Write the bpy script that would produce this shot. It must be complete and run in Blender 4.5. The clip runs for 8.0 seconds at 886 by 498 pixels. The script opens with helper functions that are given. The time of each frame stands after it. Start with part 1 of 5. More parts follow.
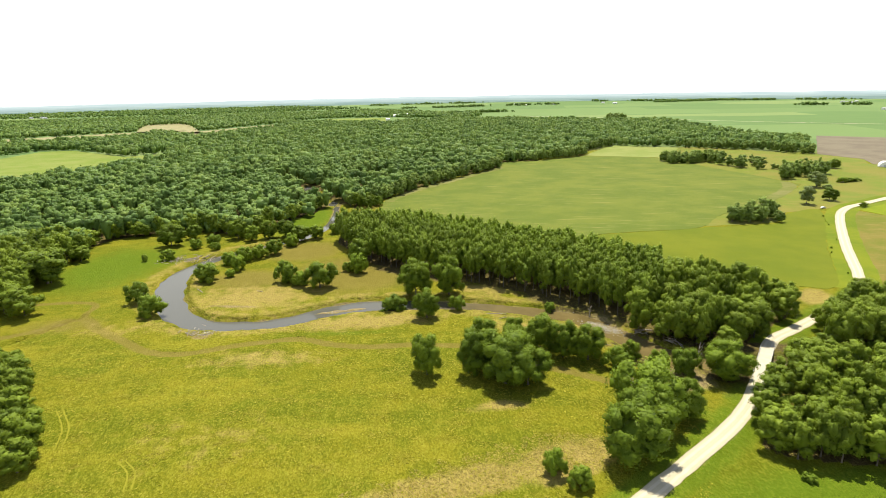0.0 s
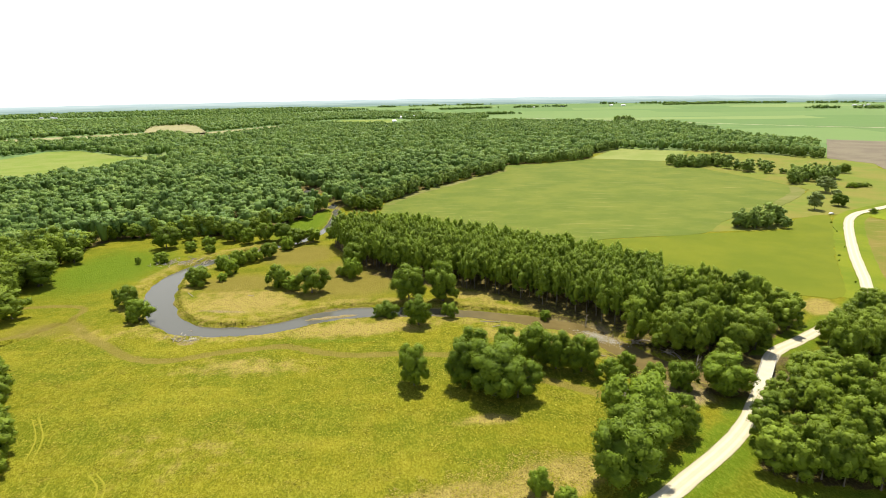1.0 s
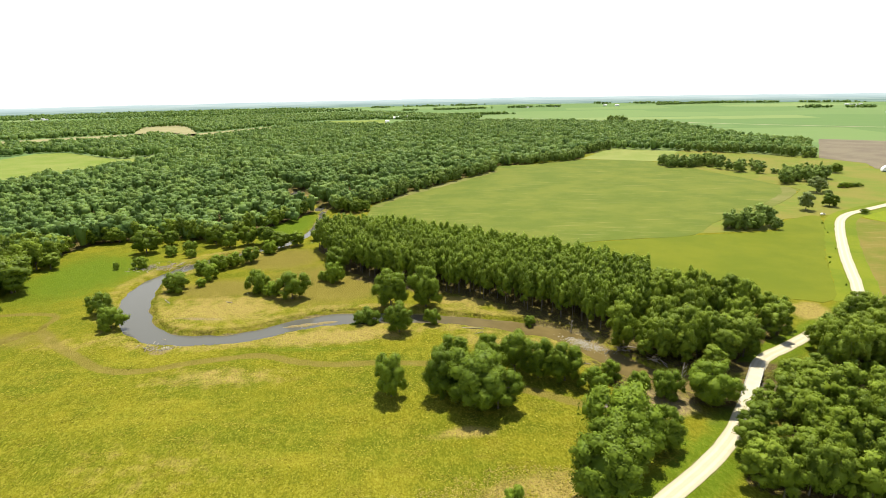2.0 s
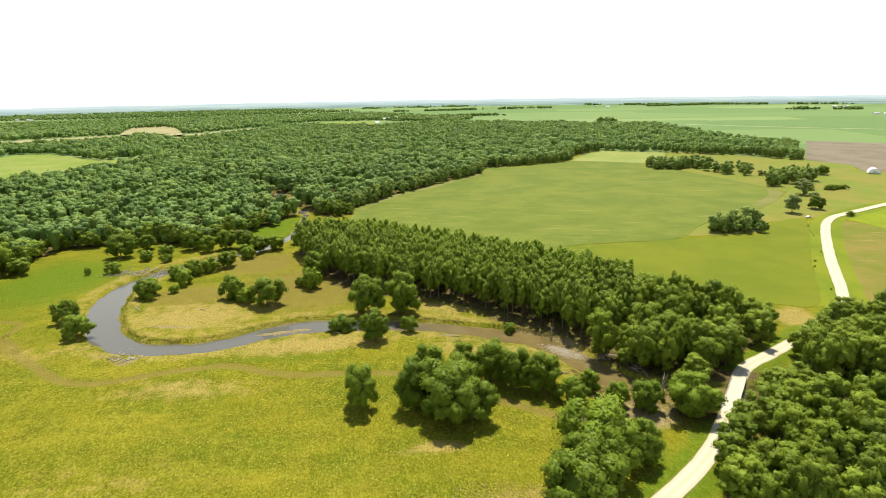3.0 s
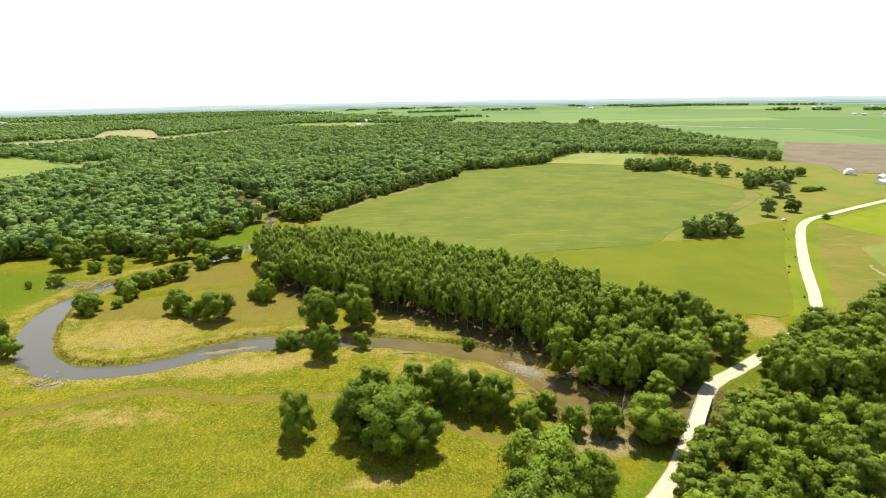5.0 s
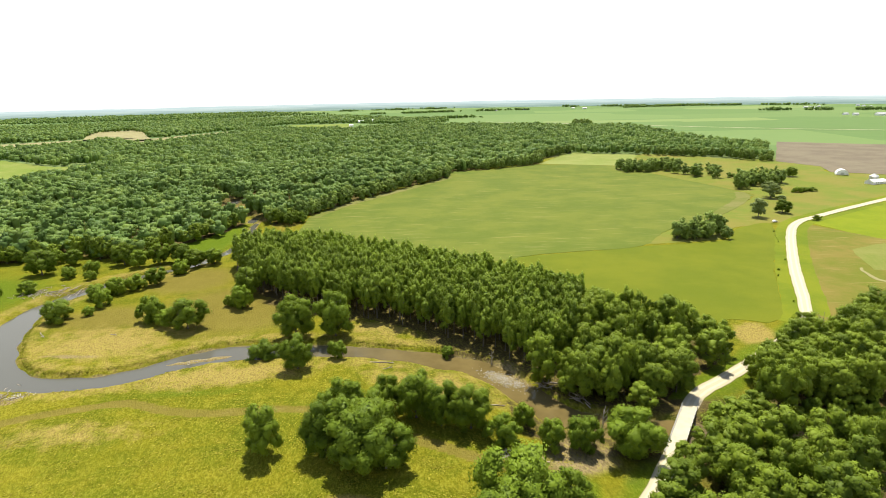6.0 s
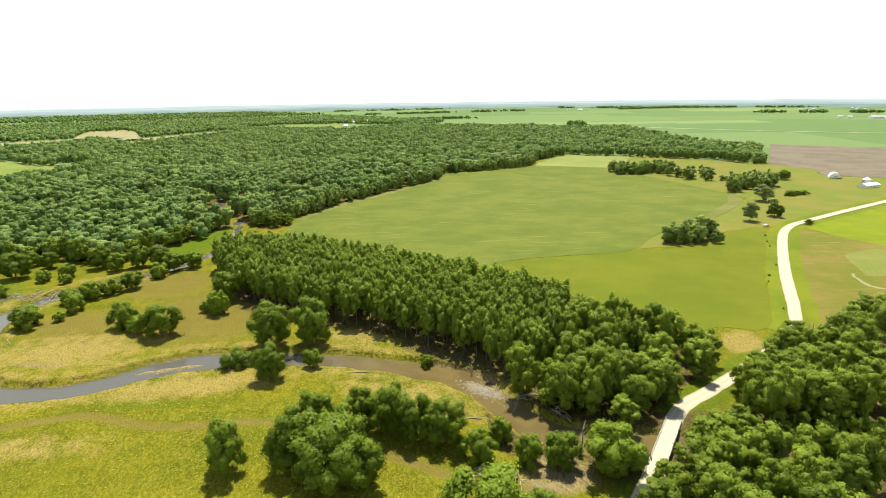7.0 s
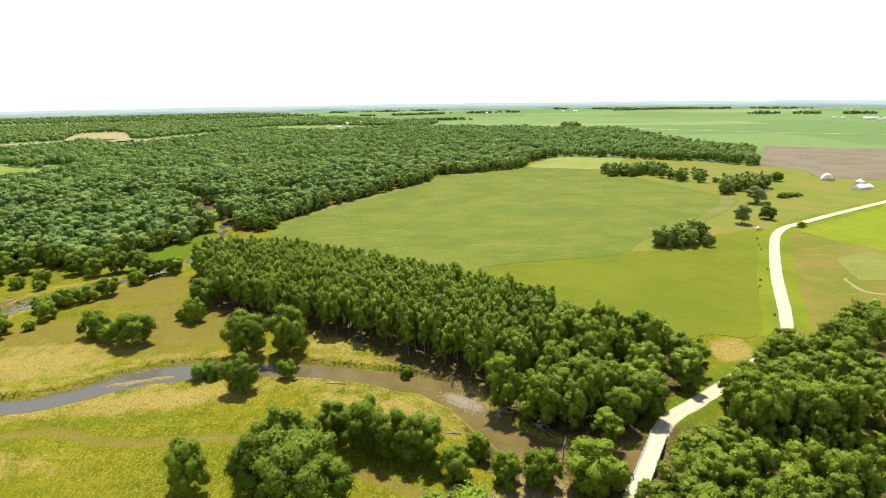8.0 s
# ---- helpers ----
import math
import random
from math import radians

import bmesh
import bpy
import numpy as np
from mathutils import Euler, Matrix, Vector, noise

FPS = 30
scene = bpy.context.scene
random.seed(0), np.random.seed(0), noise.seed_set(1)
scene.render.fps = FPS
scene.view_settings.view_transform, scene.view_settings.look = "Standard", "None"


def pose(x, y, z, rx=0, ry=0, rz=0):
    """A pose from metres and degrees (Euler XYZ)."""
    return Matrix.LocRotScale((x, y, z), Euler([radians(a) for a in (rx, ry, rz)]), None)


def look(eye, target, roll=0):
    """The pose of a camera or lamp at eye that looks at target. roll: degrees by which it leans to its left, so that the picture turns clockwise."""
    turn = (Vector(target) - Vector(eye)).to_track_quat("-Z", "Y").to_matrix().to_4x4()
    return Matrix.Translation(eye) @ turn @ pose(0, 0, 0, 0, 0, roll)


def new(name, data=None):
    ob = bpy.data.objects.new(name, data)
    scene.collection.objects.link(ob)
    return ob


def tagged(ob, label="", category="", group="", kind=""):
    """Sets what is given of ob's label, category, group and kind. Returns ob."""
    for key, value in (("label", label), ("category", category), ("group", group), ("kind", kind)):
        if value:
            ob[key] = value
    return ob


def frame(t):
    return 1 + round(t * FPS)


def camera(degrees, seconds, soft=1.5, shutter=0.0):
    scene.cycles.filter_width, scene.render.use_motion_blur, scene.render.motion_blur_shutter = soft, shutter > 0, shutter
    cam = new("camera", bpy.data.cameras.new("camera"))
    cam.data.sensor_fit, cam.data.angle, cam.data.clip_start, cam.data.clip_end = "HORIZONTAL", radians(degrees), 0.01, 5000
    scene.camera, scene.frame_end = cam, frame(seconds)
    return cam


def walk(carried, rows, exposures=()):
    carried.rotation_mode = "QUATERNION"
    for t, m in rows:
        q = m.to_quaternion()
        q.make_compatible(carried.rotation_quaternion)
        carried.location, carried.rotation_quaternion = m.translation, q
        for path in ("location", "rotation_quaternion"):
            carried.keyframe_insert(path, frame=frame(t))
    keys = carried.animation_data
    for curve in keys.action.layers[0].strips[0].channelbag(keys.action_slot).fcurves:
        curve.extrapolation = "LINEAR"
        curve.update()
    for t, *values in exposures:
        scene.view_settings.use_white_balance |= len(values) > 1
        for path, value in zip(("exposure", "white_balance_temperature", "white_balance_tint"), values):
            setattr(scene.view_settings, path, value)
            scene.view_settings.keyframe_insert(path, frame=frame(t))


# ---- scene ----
cam = camera(77.9, 8.0, soft=0.85)
PATH = [
    (0, (0.613, -0.655, 108.03), (0.667, 1.263, 107.468), -1.1),
    (0.5, (4.391, 2.642, 108.023), (4.442, 4.561, 107.463), -1.0),
    (1, (7.982, 6.098, 108.018), (8.009, 8.019, 107.462), -0.9),
    (1.5, (11.396, 9.682, 108.003), (11.428, 11.603, 107.447), -1.0),
    (3, (22.102, 20.227, 107.885), (22.173, 22.148, 107.333), -0.9),
    (3.5, (25.864, 23.746, 107.888), (25.948, 25.667, 107.337), -0.9),
    (4, (29.66, 27.321, 107.878), (29.756, 29.241, 107.328), -1.0),
    (4.5, (33.541, 30.924, 107.854), (33.648, 32.844, 107.305), -1.0),
    (6, (45.574, 41.913, 107.695), (45.707, 43.832, 107.149), -1.1),
    (6.5, (49.426, 45.461, 107.654), (49.565, 47.38, 107.107), -1.1),
    (7, (53.169, 49.053, 107.613), (53.316, 50.972, 107.069), -0.8),
    (7.5, (56.772, 52.609, 107.557), (56.927, 54.527, 107.014), -0.9),
    (8, (60.367, 56.271, 107.499), (60.528, 58.19, 106.959), -0.8),
]
walk(cam, [(t, look(eye, target, roll)) for t, eye, target, roll in PATH])

# ---- sky and sun ----
SUN_AZ, SUN_EL = radians(8), radians(66)
world = bpy.data.worlds.new("world")
scene.world = world
world.use_nodes = True
wn = world.node_tree
sky = wn.nodes.new("ShaderNodeTexSky")
sky.sky_type = 'NISHITA'
sky.sun_disc = False
sky.sun_elevation, sky.sun_rotation = SUN_EL, SUN_AZ
sky.air_density, sky.dust_density, sky.ozone_density = 1.0, 0.8, 1.0
wn.nodes["Background"].inputs["Strength"].default_value = 0.1
aim = wn.nodes.new("ShaderNodeTexCoord")
aim_z = wn.nodes.new("ShaderNodeSeparateXYZ")
wn.links.new(aim.outputs["Generated"], aim_z.inputs["Vector"])
haze = wn.nodes.new("ShaderNodeMapRange")  # white haze towards the horizon, clear sky overhead
haze.interpolation_type = 'SMOOTHSTEP'
haze.inputs["From Min"].default_value, haze.inputs["From Max"].default_value = 0.18, 0.6
haze.inputs["To Min"].default_value, haze.inputs["To Max"].default_value = 0.92, 0.06
wn.links.new(aim_z.outputs["Z"], haze.inputs["Value"])
veil = wn.nodes.new("ShaderNodeMix")
veil.data_type = 'RGBA'
veil.inputs[7].default_value = (9.2, 9.3, 9.1, 1)
wn.links.new(haze.outputs["Result"], veil.inputs["Factor"])
wn.links.new(sky.outputs["Color"], veil.inputs[6])
wn.links.new(veil.outputs[2], wn.nodes["Background"].inputs["Color"])
sun_data = bpy.data.lights.new("sun", 'SUN')
sun_data.energy, sun_data.angle, sun_data.color = 5.0, radians(0.6), (1.0, 0.94, 0.78)
sun = new("sun", sun_data)
to_sun = Vector((math.sin(SUN_AZ) * math.cos(SUN_EL), math.cos(SUN_AZ) * math.cos(SUN_EL), math.sin(SUN_EL)))
sun.matrix_basis = look(to_sun * 300, (0, 0, 0))
scene.view_settings.exposure = 0.54

rng = np.random.default_rng(7)
U = 1.2  # the plan below is drawn in steps of 1.2 m


# ---- materials ----
class Nodes:
    """Short hand for building one node material."""

    def __init__(self, name, rough=0.9, spec=0.3):
        self.mat = bpy.data.materials.new(name)
        self.mat.use_nodes = True
        self.nt = self.mat.node_tree
        self.bsdf = self.nt.nodes["Principled BSDF"]
        self.bsdf.inputs["Roughness"].default_value = rough
        self.bsdf.inputs["Specular IOR Level"].default_value = spec

    def node(self, kind, **inputs):
        n = self.nt.nodes.new(kind)
        for key, value in inputs.items():
            self.put(value, n.inputs[key.replace("_", " ")])
        return n

    def put(self, value, socket):
        if isinstance(value, bpy.types.NodeSocket):
            self.nt.links.new(value, socket)
        elif isinstance(value, tuple) and len(value) == 3 and socket.type == 'RGBA':
            socket.default_value = (*value, 1)
        else:
            socket.default_value = value

    def place(self, stretch=(1, 1, 1), local=False, turn=0.0):
        src = self.node("ShaderNodeTexCoord").outputs["Object"] if local else self.node("ShaderNodeNewGeometry").outputs["Position"]
        m = self.node("ShaderNodeMapping", Vector=src)
        m.inputs["Scale"].default_value = stretch
        m.inputs["Rotation"].default_value = (0, 0, turn)
        return m.outputs["Vector"]

    def noise(self, size, detail=3.0, vec=None, rough=0.6):
        return self.node("ShaderNodeTexNoise", Vector=vec if vec else self.place(), Scale=1.0 / size, Detail=detail, Roughness=rough).outputs["Fac"]

    def step(self, fac, lo, hi):
        n = self.node("ShaderNodeMapRange", Value=fac)
        n.inputs["From Min"].default_value, n.inputs["From Max"].default_value = lo, hi
        n.interpolation_type = 'SMOOTHSTEP'
        return n.outputs["Result"]

    def math(self, op, a, b):
        n = self.nt.nodes.new("ShaderNodeMath")
        n.operation = op
        self.put(a, n.inputs[0])
        self.put(b, n.inputs[1])
        return n.outputs[0]

    def mix(self, fac, a, b, blend='MIX'):
        n = self.nt.nodes.new("ShaderNodeMix")
        n.data_type, n.blend_type = 'RGBA', blend
        self.put(fac, n.inputs["Factor"])
        self.put(a, n.inputs[6])
        self.put(b, n.inputs[7])
        return n.outputs[2]

    def bump(self, height, dist, strength=0.6):
        b = self.node("ShaderNodeBump", Height=height, Strength=strength, Distance=dist)
        self.nt.links.new(b.outputs["Normal"], self.bsdf.inputs["Normal"])

    def color(self, value):
        self.put(value, self.bsdf.inputs["Base Color"])
        return self.mat


def leaf_material(name, dark, light, warm, joined=False):
    """Foliage: tone by tree and by leaf clump, with some light passing through."""
    n = Nodes(name, 0.52, 0.14 if joined else 0.12)
    isl = n.node("ShaderNodeNewGeometry").outputs["Random Per Island"]
    tree = n.node("ShaderNodeObjectInfo").outputs["Random"]
    if joined:
        own = n.node("ShaderNodeAttribute")
        own.attribute_name = "tree"
        tree = own.outputs["Fac"]
    c = n.mix(n.step(isl, -1.0, 2.0), dark, light)
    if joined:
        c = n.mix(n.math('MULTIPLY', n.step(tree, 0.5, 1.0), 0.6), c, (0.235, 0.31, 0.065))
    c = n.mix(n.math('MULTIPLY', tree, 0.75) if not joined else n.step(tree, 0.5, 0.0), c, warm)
    patch = n.step(n.noise(5.0, 2.0), 0.35, 0.7)
    c = n.mix(n.math('MULTIPLY', patch, 0.35), c, light)
    c = n.mix(n.math('MULTIPLY', n.step(n.math('FRACT', n.math('MULTIPLY', tree, 7.3), 0), 0.5, 1.0), 0.5), c, dark)
    if not joined:
        c = n.mix(n.math('MULTIPLY', n.step(n.math('FRACT', n.math('MULTIPLY', tree, 3.7), 0), 0.7, 1.0), 0.6), c, tuple(v * 1.25 for v in light))
    n.color(c)
    tr = n.node("ShaderNodeBsdfTranslucent", Color=n.mix(0.45, c, (0.34, 0.40, 0.03)))
    mx = n.node("ShaderNodeMixShader", Fac=0.23)
    out = n.nt.nodes["Material Output"]
    n.nt.links.new(n.bsdf.outputs[0], mx.inputs[1])
    n.nt.links.new(tr.outputs[0], mx.inputs[2])
    n.nt.links.new(mx.outputs[0], out.inputs["Surface"])
    return n.mat


LEAF_OAK = leaf_material("oak_leaves", (0.0616, 0.1075, 0.009), (0.1994, 0.2778, 0.0224), (0.1456, 0.2072, 0.0146))
LEAF_POPLAR = leaf_material("poplar_leaves", (0.0784, 0.1288, 0.0112), (0.2296, 0.3136, 0.0302), (0.1848, 0.2632, 0.0224))
LEAF_BUSH = leaf_material("willow_leaves", (0.0756, 0.1296, 0.0119), (0.216, 0.3024, 0.0238), (0.2268, 0.3024, 0.027))
LEAF_WOOD = leaf_material("wood_leaves", (0.0715, 0.1188, 0.0121), (0.231, 0.3025, 0.0275), (0.176, 0.242, 0.0176))
# canopy and field leaves: paler and bluer, some distance haze in the colour
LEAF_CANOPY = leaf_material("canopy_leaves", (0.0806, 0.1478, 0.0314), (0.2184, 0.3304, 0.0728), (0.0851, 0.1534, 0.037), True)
LEAF_FIELD = leaf_material("field_tree_leaves", (0.0874, 0.1456, 0.028), (0.2464, 0.336, 0.0672), (0.2128, 0.2912, 0.0504))
LEAF_PALE = leaf_material("silver_leaves", (0.12, 0.165, 0.045), (0.21, 0.26, 0.08), (0.17, 0.21, 0.06))


def bark_material():
    n = Nodes("bark", 0.9, 0.2)
    f = n.noise(0.5, 5.0, n.place((3, 3, 0.5), local=True))
    n.bump(f, 0.04)
    return n.color(n.mix(f, (0.06, 0.05, 0.036), (0.2, 0.175, 0.135)))


BARK = bark_material()


def ground_material():
    """Meadow, with dry grass, bare soil, lush grass, mown grass, fallen leaves with painted bank shade and far farmland
    where the sheet says so.
    """
    n = Nodes("meadow_ground", 0.95, 0.05)
    at = n.node("ShaderNodeAttribute")
    at.attribute_name = "cover"
    a = n.node("ShaderNodeSeparateColor", Color=at.outputs["Color"])
    at2 = n.node("ShaderNodeAttribute")
    at2.attribute_name = "cover_more"
    b = n.node("ShaderNodeSeparateColor", Color=at2.outputs["Color"])
    big, mid = n.noise(38, 3), n.noise(7, 4)
    tuft = n.math('ADD', n.math('MULTIPLY', n.noise(0.75, 2, n.place((1, 0.6, 1), turn=0.6), 0.7), 0.72), n.math('MULTIPLY', n.noise(2.2, 3, n.place((1, 0.5, 1), turn=-0.3)), 0.28))
    fine = n.noise(0.35, 2)
    swale = n.noise(26, 4, n.place((0.35, 1.3, 1), turn=0.35), 0.65)  # long soft bands of greener and riper grass
    c = n.mix(n.step(big, 0.35, 0.65), (0.12, 0.14, 0.007), (0.188, 0.176, 0.010))
    c = n.mix(n.math('MULTIPLY', n.step(swale, 0.5, 0.66), 0.55), c, (0.25, 0.224, 0.018))
    c = n.mix(n.math('MULTIPLY', n.step(swale, 0.47, 0.33), 0.5), c, (0.104, 0.124, 0.006))
    c = n.mix(n.math('MULTIPLY', n.step(mid, 0.45, 0.72), 0.4), c, (0.245, 0.21, 0.02))
    c = n.mix(n.math('MULTIPLY', n.step(mid, 0.5, 0.3), 0.5), c, (0.10, 0.118, 0.007))

    def over(c, mask, tone, wobble=0.7):
        m = n.math('ADD', mask, n.math('MULTIPLY', n.math('SUBTRACT', mid, 0.5), wobble))
        return n.mix(n.step(m, 0.25, 0.75), c, tone)

    c = over(c, a.outputs[2], n.mix(mid, (0.078, 0.135, 0.007), (0.122, 0.17, 0.010)))
    c = over(c, b.outputs[0], n.mix(mid, (0.158, 0.136, 0.024), (0.212, 0.172, 0.036)), 0.35)
    c = over(c, a.outputs[0], n.mix(tuft, (0.21, 0.155, 0.035), (0.40, 0.31, 0.10)), 1.1)
    c = over(c, b.outputs[1], n.mix(tuft, (0.06, 0.045, 0.022), (0.13, 0.095, 0.04)))
    c = over(c, a.outputs[1], n.mix(tuft, (0.19, 0.14, 0.07), (0.33, 0.255, 0.14)), 0.6)
    rough = n.math('SUBTRACT', 0.42, n.math('MINIMUM', n.math('ADD', n.math('MULTIPLY', b.outputs[0], 0.36), n.math('MULTIPLY', a.outputs[2], 0.34)), 0.4))
    c = n.mix(n.math('MULTIPLY', n.step(tuft, 0.47, 0.63), rough), c, (0.33, 0.318, 0.04))
    c = n.mix(n.math('MULTIPLY', n.step(tuft, 0.5, 0.37), rough), c, (0.075, 0.08, 0.006))
    # far farmland: long fields of crops
    v = n.place((1 / 700, 1 / 420, 1), turn=0.12)
    cell = n.node("ShaderNodeTexVoronoi", Vector=v, Scale=1.0, Randomness=0.85)
    cell.distance = 'CHEBYCHEV'
    pick = n.node("ShaderNodeSeparateColor", Color=cell.outputs["Color"]).outputs[0]
    f = n.mix(n.step(pick, 0.2, 0.7), (0.108, 0.182, 0.062), (0.142, 0.215, 0.076))
    f = n.mix(n.step(pick, 0.86, 0.9), f, (0.185, 0.245, 0.09))
    f = n.mix(n.math('MULTIPLY', n.noise(60, 4), 0.3), f, (0.2, 0.25, 0.09))
    c = n.mix(b.outputs[2], c, f)
    near = n.math('SUBTRACT', 1.0, b.outputs[2])
    h = n.math('MULTIPLY', n.math('ADD', tuft, n.math('MULTIPLY', fine, 0.35)), near)
    n.bump(h, 1.1, 1.0)
    return n.color(c)


def field_material(name, low, high, row_gap, row_dir, row_tone, row_amount, streak=(0.30, 0.28, 0.11), spread=0.25):
    """A sown field: rows, thin patches along them and a broad change of tone."""
    n = Nodes(name, 0.95, 0.12)
    broad, patch = n.noise(48, 5, rough=0.65), n.noise(13, 5, n.place((0.25, 3.2, 1), turn=row_dir), 0.7)
    fine = n.noise(0.8, 3)
    c = n.mix(n.step(broad, 0.36, 0.64), low, high)
    c = n.mix(n.math('MULTIPLY', n.step(patch, 0.55, 0.75), spread), c, streak)
    w = n.node("ShaderNodeTexWave", Vector=n.place(turn=row_dir), Scale=1.0 / row_gap / 3.14, Distortion=1.2, Detail=2.0)
    w.bands_direction = 'Y'
    c = n.mix(n.math('MULTIPLY', w.outputs["Fac"], row_amount), c, row_tone)
    c = n.mix(n.math('MULTIPLY', fine, 0.3), c, tuple(v * 0.55 for v in low))
    n.bump(fine, 0.25, 0.5)
    return n.color(c)


def gravel_material():
    n = Nodes("gravel_road", 0.95, 0.2)
    wear = n.noise(3.0, 4, n.place((1, 1, 1)))
    grit = n.noise(0.12, 3)
    c = n.mix(wear, (0.50, 0.45, 0.32), (0.64, 0.58, 0.44))
    c = n.mix(n.math('MULTIPLY', grit, 0.4), c, (0.36, 0.31, 0.22))
    at = n.node("ShaderNodeAttribute")
    at.attribute_name = "across"
    side = n.math('ABSOLUTE', n.math('ADD', at.outputs["Fac"], n.math('MULTIPLY', n.math('SUBTRACT', wear, 0.5), 0.18)), 0)
    loose = n.math('MULTIPLY', n.step(n.math('ABSOLUTE', n.math('SUBTRACT', side, 0.42), 0), 0.1, 0.24), 0.55)
    c = n.mix(loose, c, (0.40, 0.345, 0.225))
    c = n.mix(n.math('MULTIPLY', n.step(side, 0.82, 1.05), 0.6), c, (0.22, 0.19, 0.09))
    n.bump(grit, 0.03)
    return n.color(c)


def water_material():
    n = Nodes("river_water", 0.06, 0.5)
    n.bsdf.inputs["IOR"].default_value = 1.33
    deep = n.noise(16, 3)
    east = n.step(n.node("ShaderNodeSeparateXYZ", Vector=n.place()).outputs["X"], -50.0, 70.0)
    silt = n.mix(n.step(deep, 0.3, 0.7), (0.12, 0.09, 0.034), (0.17, 0.128, 0.05))
    # the western grey puts pale sky reflection into the base colour
    c = n.mix(east, (0.10, 0.098, 0.082), silt)
    n.bump(n.noise(1.6, 3, n.place((1, 1.6, 1))), 0.03, 0.3)
    return n.color(c)


def plain(name, tone, rough=0.7, metal=0.0, size=0.6, vary=0.25):
    n = Nodes(name, rough, 0.4)
    n.bsdf.inputs["Metallic"].default_value = metal
    f = n.noise(size, 5)
    n.bump(n.noise(size * 0.2, 3), 0.01, 0.4)
    return n.color(n.mix(n.math('MULTIPLY', n.step(f, 0.3, 0.75), vary * 2), tone, tuple(v * 0.6 for v in tone)))


GROUND = ground_material()
DECK = plain("worn_deck", (0.52, 0.47, 0.36), 0.9, size=2.5, vary=0.2)
GRAVEL = gravel_material()
WATER = water_material()
CROP = field_material("bean_crop", (0.098, 0.14, 0.016), (0.15, 0.175, 0.024), 0.76, 0.10, (0.17, 0.165, 0.045), 0.25, (0.34, 0.30, 0.12), 0.75)
HAY = field_material("hay_grass", (0.115, 0.145, 0.008), (0.15, 0.168, 0.010), 2.5, 0.9, (0.12, 0.15, 0.009), 0.08, (0.19, 0.175, 0.02), 0.3)
PALE_FIELD = field_material("pale_grass", (0.185, 0.23, 0.05), (0.24, 0.26, 0.075), 4.0, 0.3, (0.25, 0.26, 0.08), 0.2)
VERGE = field_material("verge_grass", (0.115, 0.16, 0.008), (0.178, 0.205, 0.011), 3.0, 0.9, (0.12, 0.15, 0.009), 0.05, (0.22, 0.20, 0.03), 0.4)
CLEARING = field_material("meadow_grass", (0.155, 0.215, 0.03), (0.22, 0.245, 0.06), 4.0, 0.2, (0.2, 0.25, 0.04), 0.2)
PLOT = field_material("pale_plot", (0.14, 0.175, 0.022), (0.2, 0.205, 0.05), 2.2, 0.8, (0.27, 0.27, 0.1), 0.35)
STRAW = field_material("ripe_grain", (0.27, 0.245, 0.115), (0.33, 0.29, 0.15), 5.0, 0.2, (0.24, 0.25, 0.12), 0.4)
PLOUGHED = field_material("ploughed_soil", (0.16, 0.132, 0.095), (0.215, 0.185, 0.125), 1.5, 0.8, (0.15, 0.12, 0.085), 0.3, (0.20, 0.18, 0.11))
BROWN_GRASS = field_material("brown_pasture", (0.13, 0.15, 0.015), (0.21, 0.165, 0.04), 3.0, 0.8, (0.17, 0.15, 0.03), 0.2, (0.34, 0.255, 0.12), 0.8)
LIME = field_material("lush_pasture", (0.15, 0.20, 0.007), (0.20, 0.24, 0.010), 3.0, 0.5, (0.17, 0.21, 0.009), 0.1, (0.24, 0.24, 0.02), 0.4)
PASTURE = field_material("olive_pasture", (0.145, 0.185, 0.022), (0.205, 0.185, 0.038), 5.0, 0.6, (0.16, 0.16, 0.04), 0.1, (0.27, 0.2, 0.08), 0.7)
BARE_STRIP = field_material("bare_strip", (0.135, 0.155, 0.028), (0.2, 0.19, 0.065), 3.0, 0.8, (0.22, 0.2, 0.08), 0.1, (0.13, 0.16, 0.03), 0.6)
CONCRETE = plain("concrete", (0.55, 0.52, 0.46), 0.85, 0, 1.2)
STEEL = plain("galvanised_steel", (0.55, 0.55, 0.54), 0.45, 0.6)
WHITE_PAINT = plain("white_sheet", (0.80, 0.80, 0.78), 0.5, 0, 2.0, 0.1)
GREY_SHEET = plain("grey_roof", (0.5, 0.5, 0.5), 0.5, 0.3, 2.0, 0.15)
DEADWOOD = plain("bleached_wood", (0.36, 0.31, 0.25), 0.9, 0, 0.4)
GLASS_DARK = plain("tinted_glass", (0.03, 0.035, 0.04), 0.1, 0, 1.0, 0.1)
RUBBER = plain("rubber", (0.03, 0.03, 0.03), 0.8, 0, 0.3, 0.1)
STONE = plain("river_stone", (0.42, 0.40, 0.36), 0.85, 0, 0.7, 0.35)


# ---- mesh helpers ----
def mesh_from(name, verts, quads):
    """A mesh from arrays of corners and four-sided faces."""
    me = bpy.data.meshes.new(name)
    verts, quads = np.asarray(verts, np.float32), np.asarray(quads, np.int32)
    me.vertices.add(len(verts))
    me.vertices.foreach_set("co", verts.ravel())
    me.loops.add(quads.size)
    me.loops.foreach_set("vertex_index", quads.ravel())
    me.polygons.add(len(quads))
    me.polygons.foreach_set("loop_start", np.arange(0, quads.size, 4, dtype=np.int32))
    me.update(calc_edges=True)
    return me


def rounded(me, normals):
    """Shade a leafy mesh by the roundness of its clumps."""
    n = np.asarray(normals, float)
    n = n / (np.linalg.norm(n, axis=1)[:, None] + 1e-9)
    me.polygons.foreach_set("use_smooth", np.ones(len(me.polygons), bool))
    me.normals_split_custom_set_from_vertices(n.tolist())
    return me


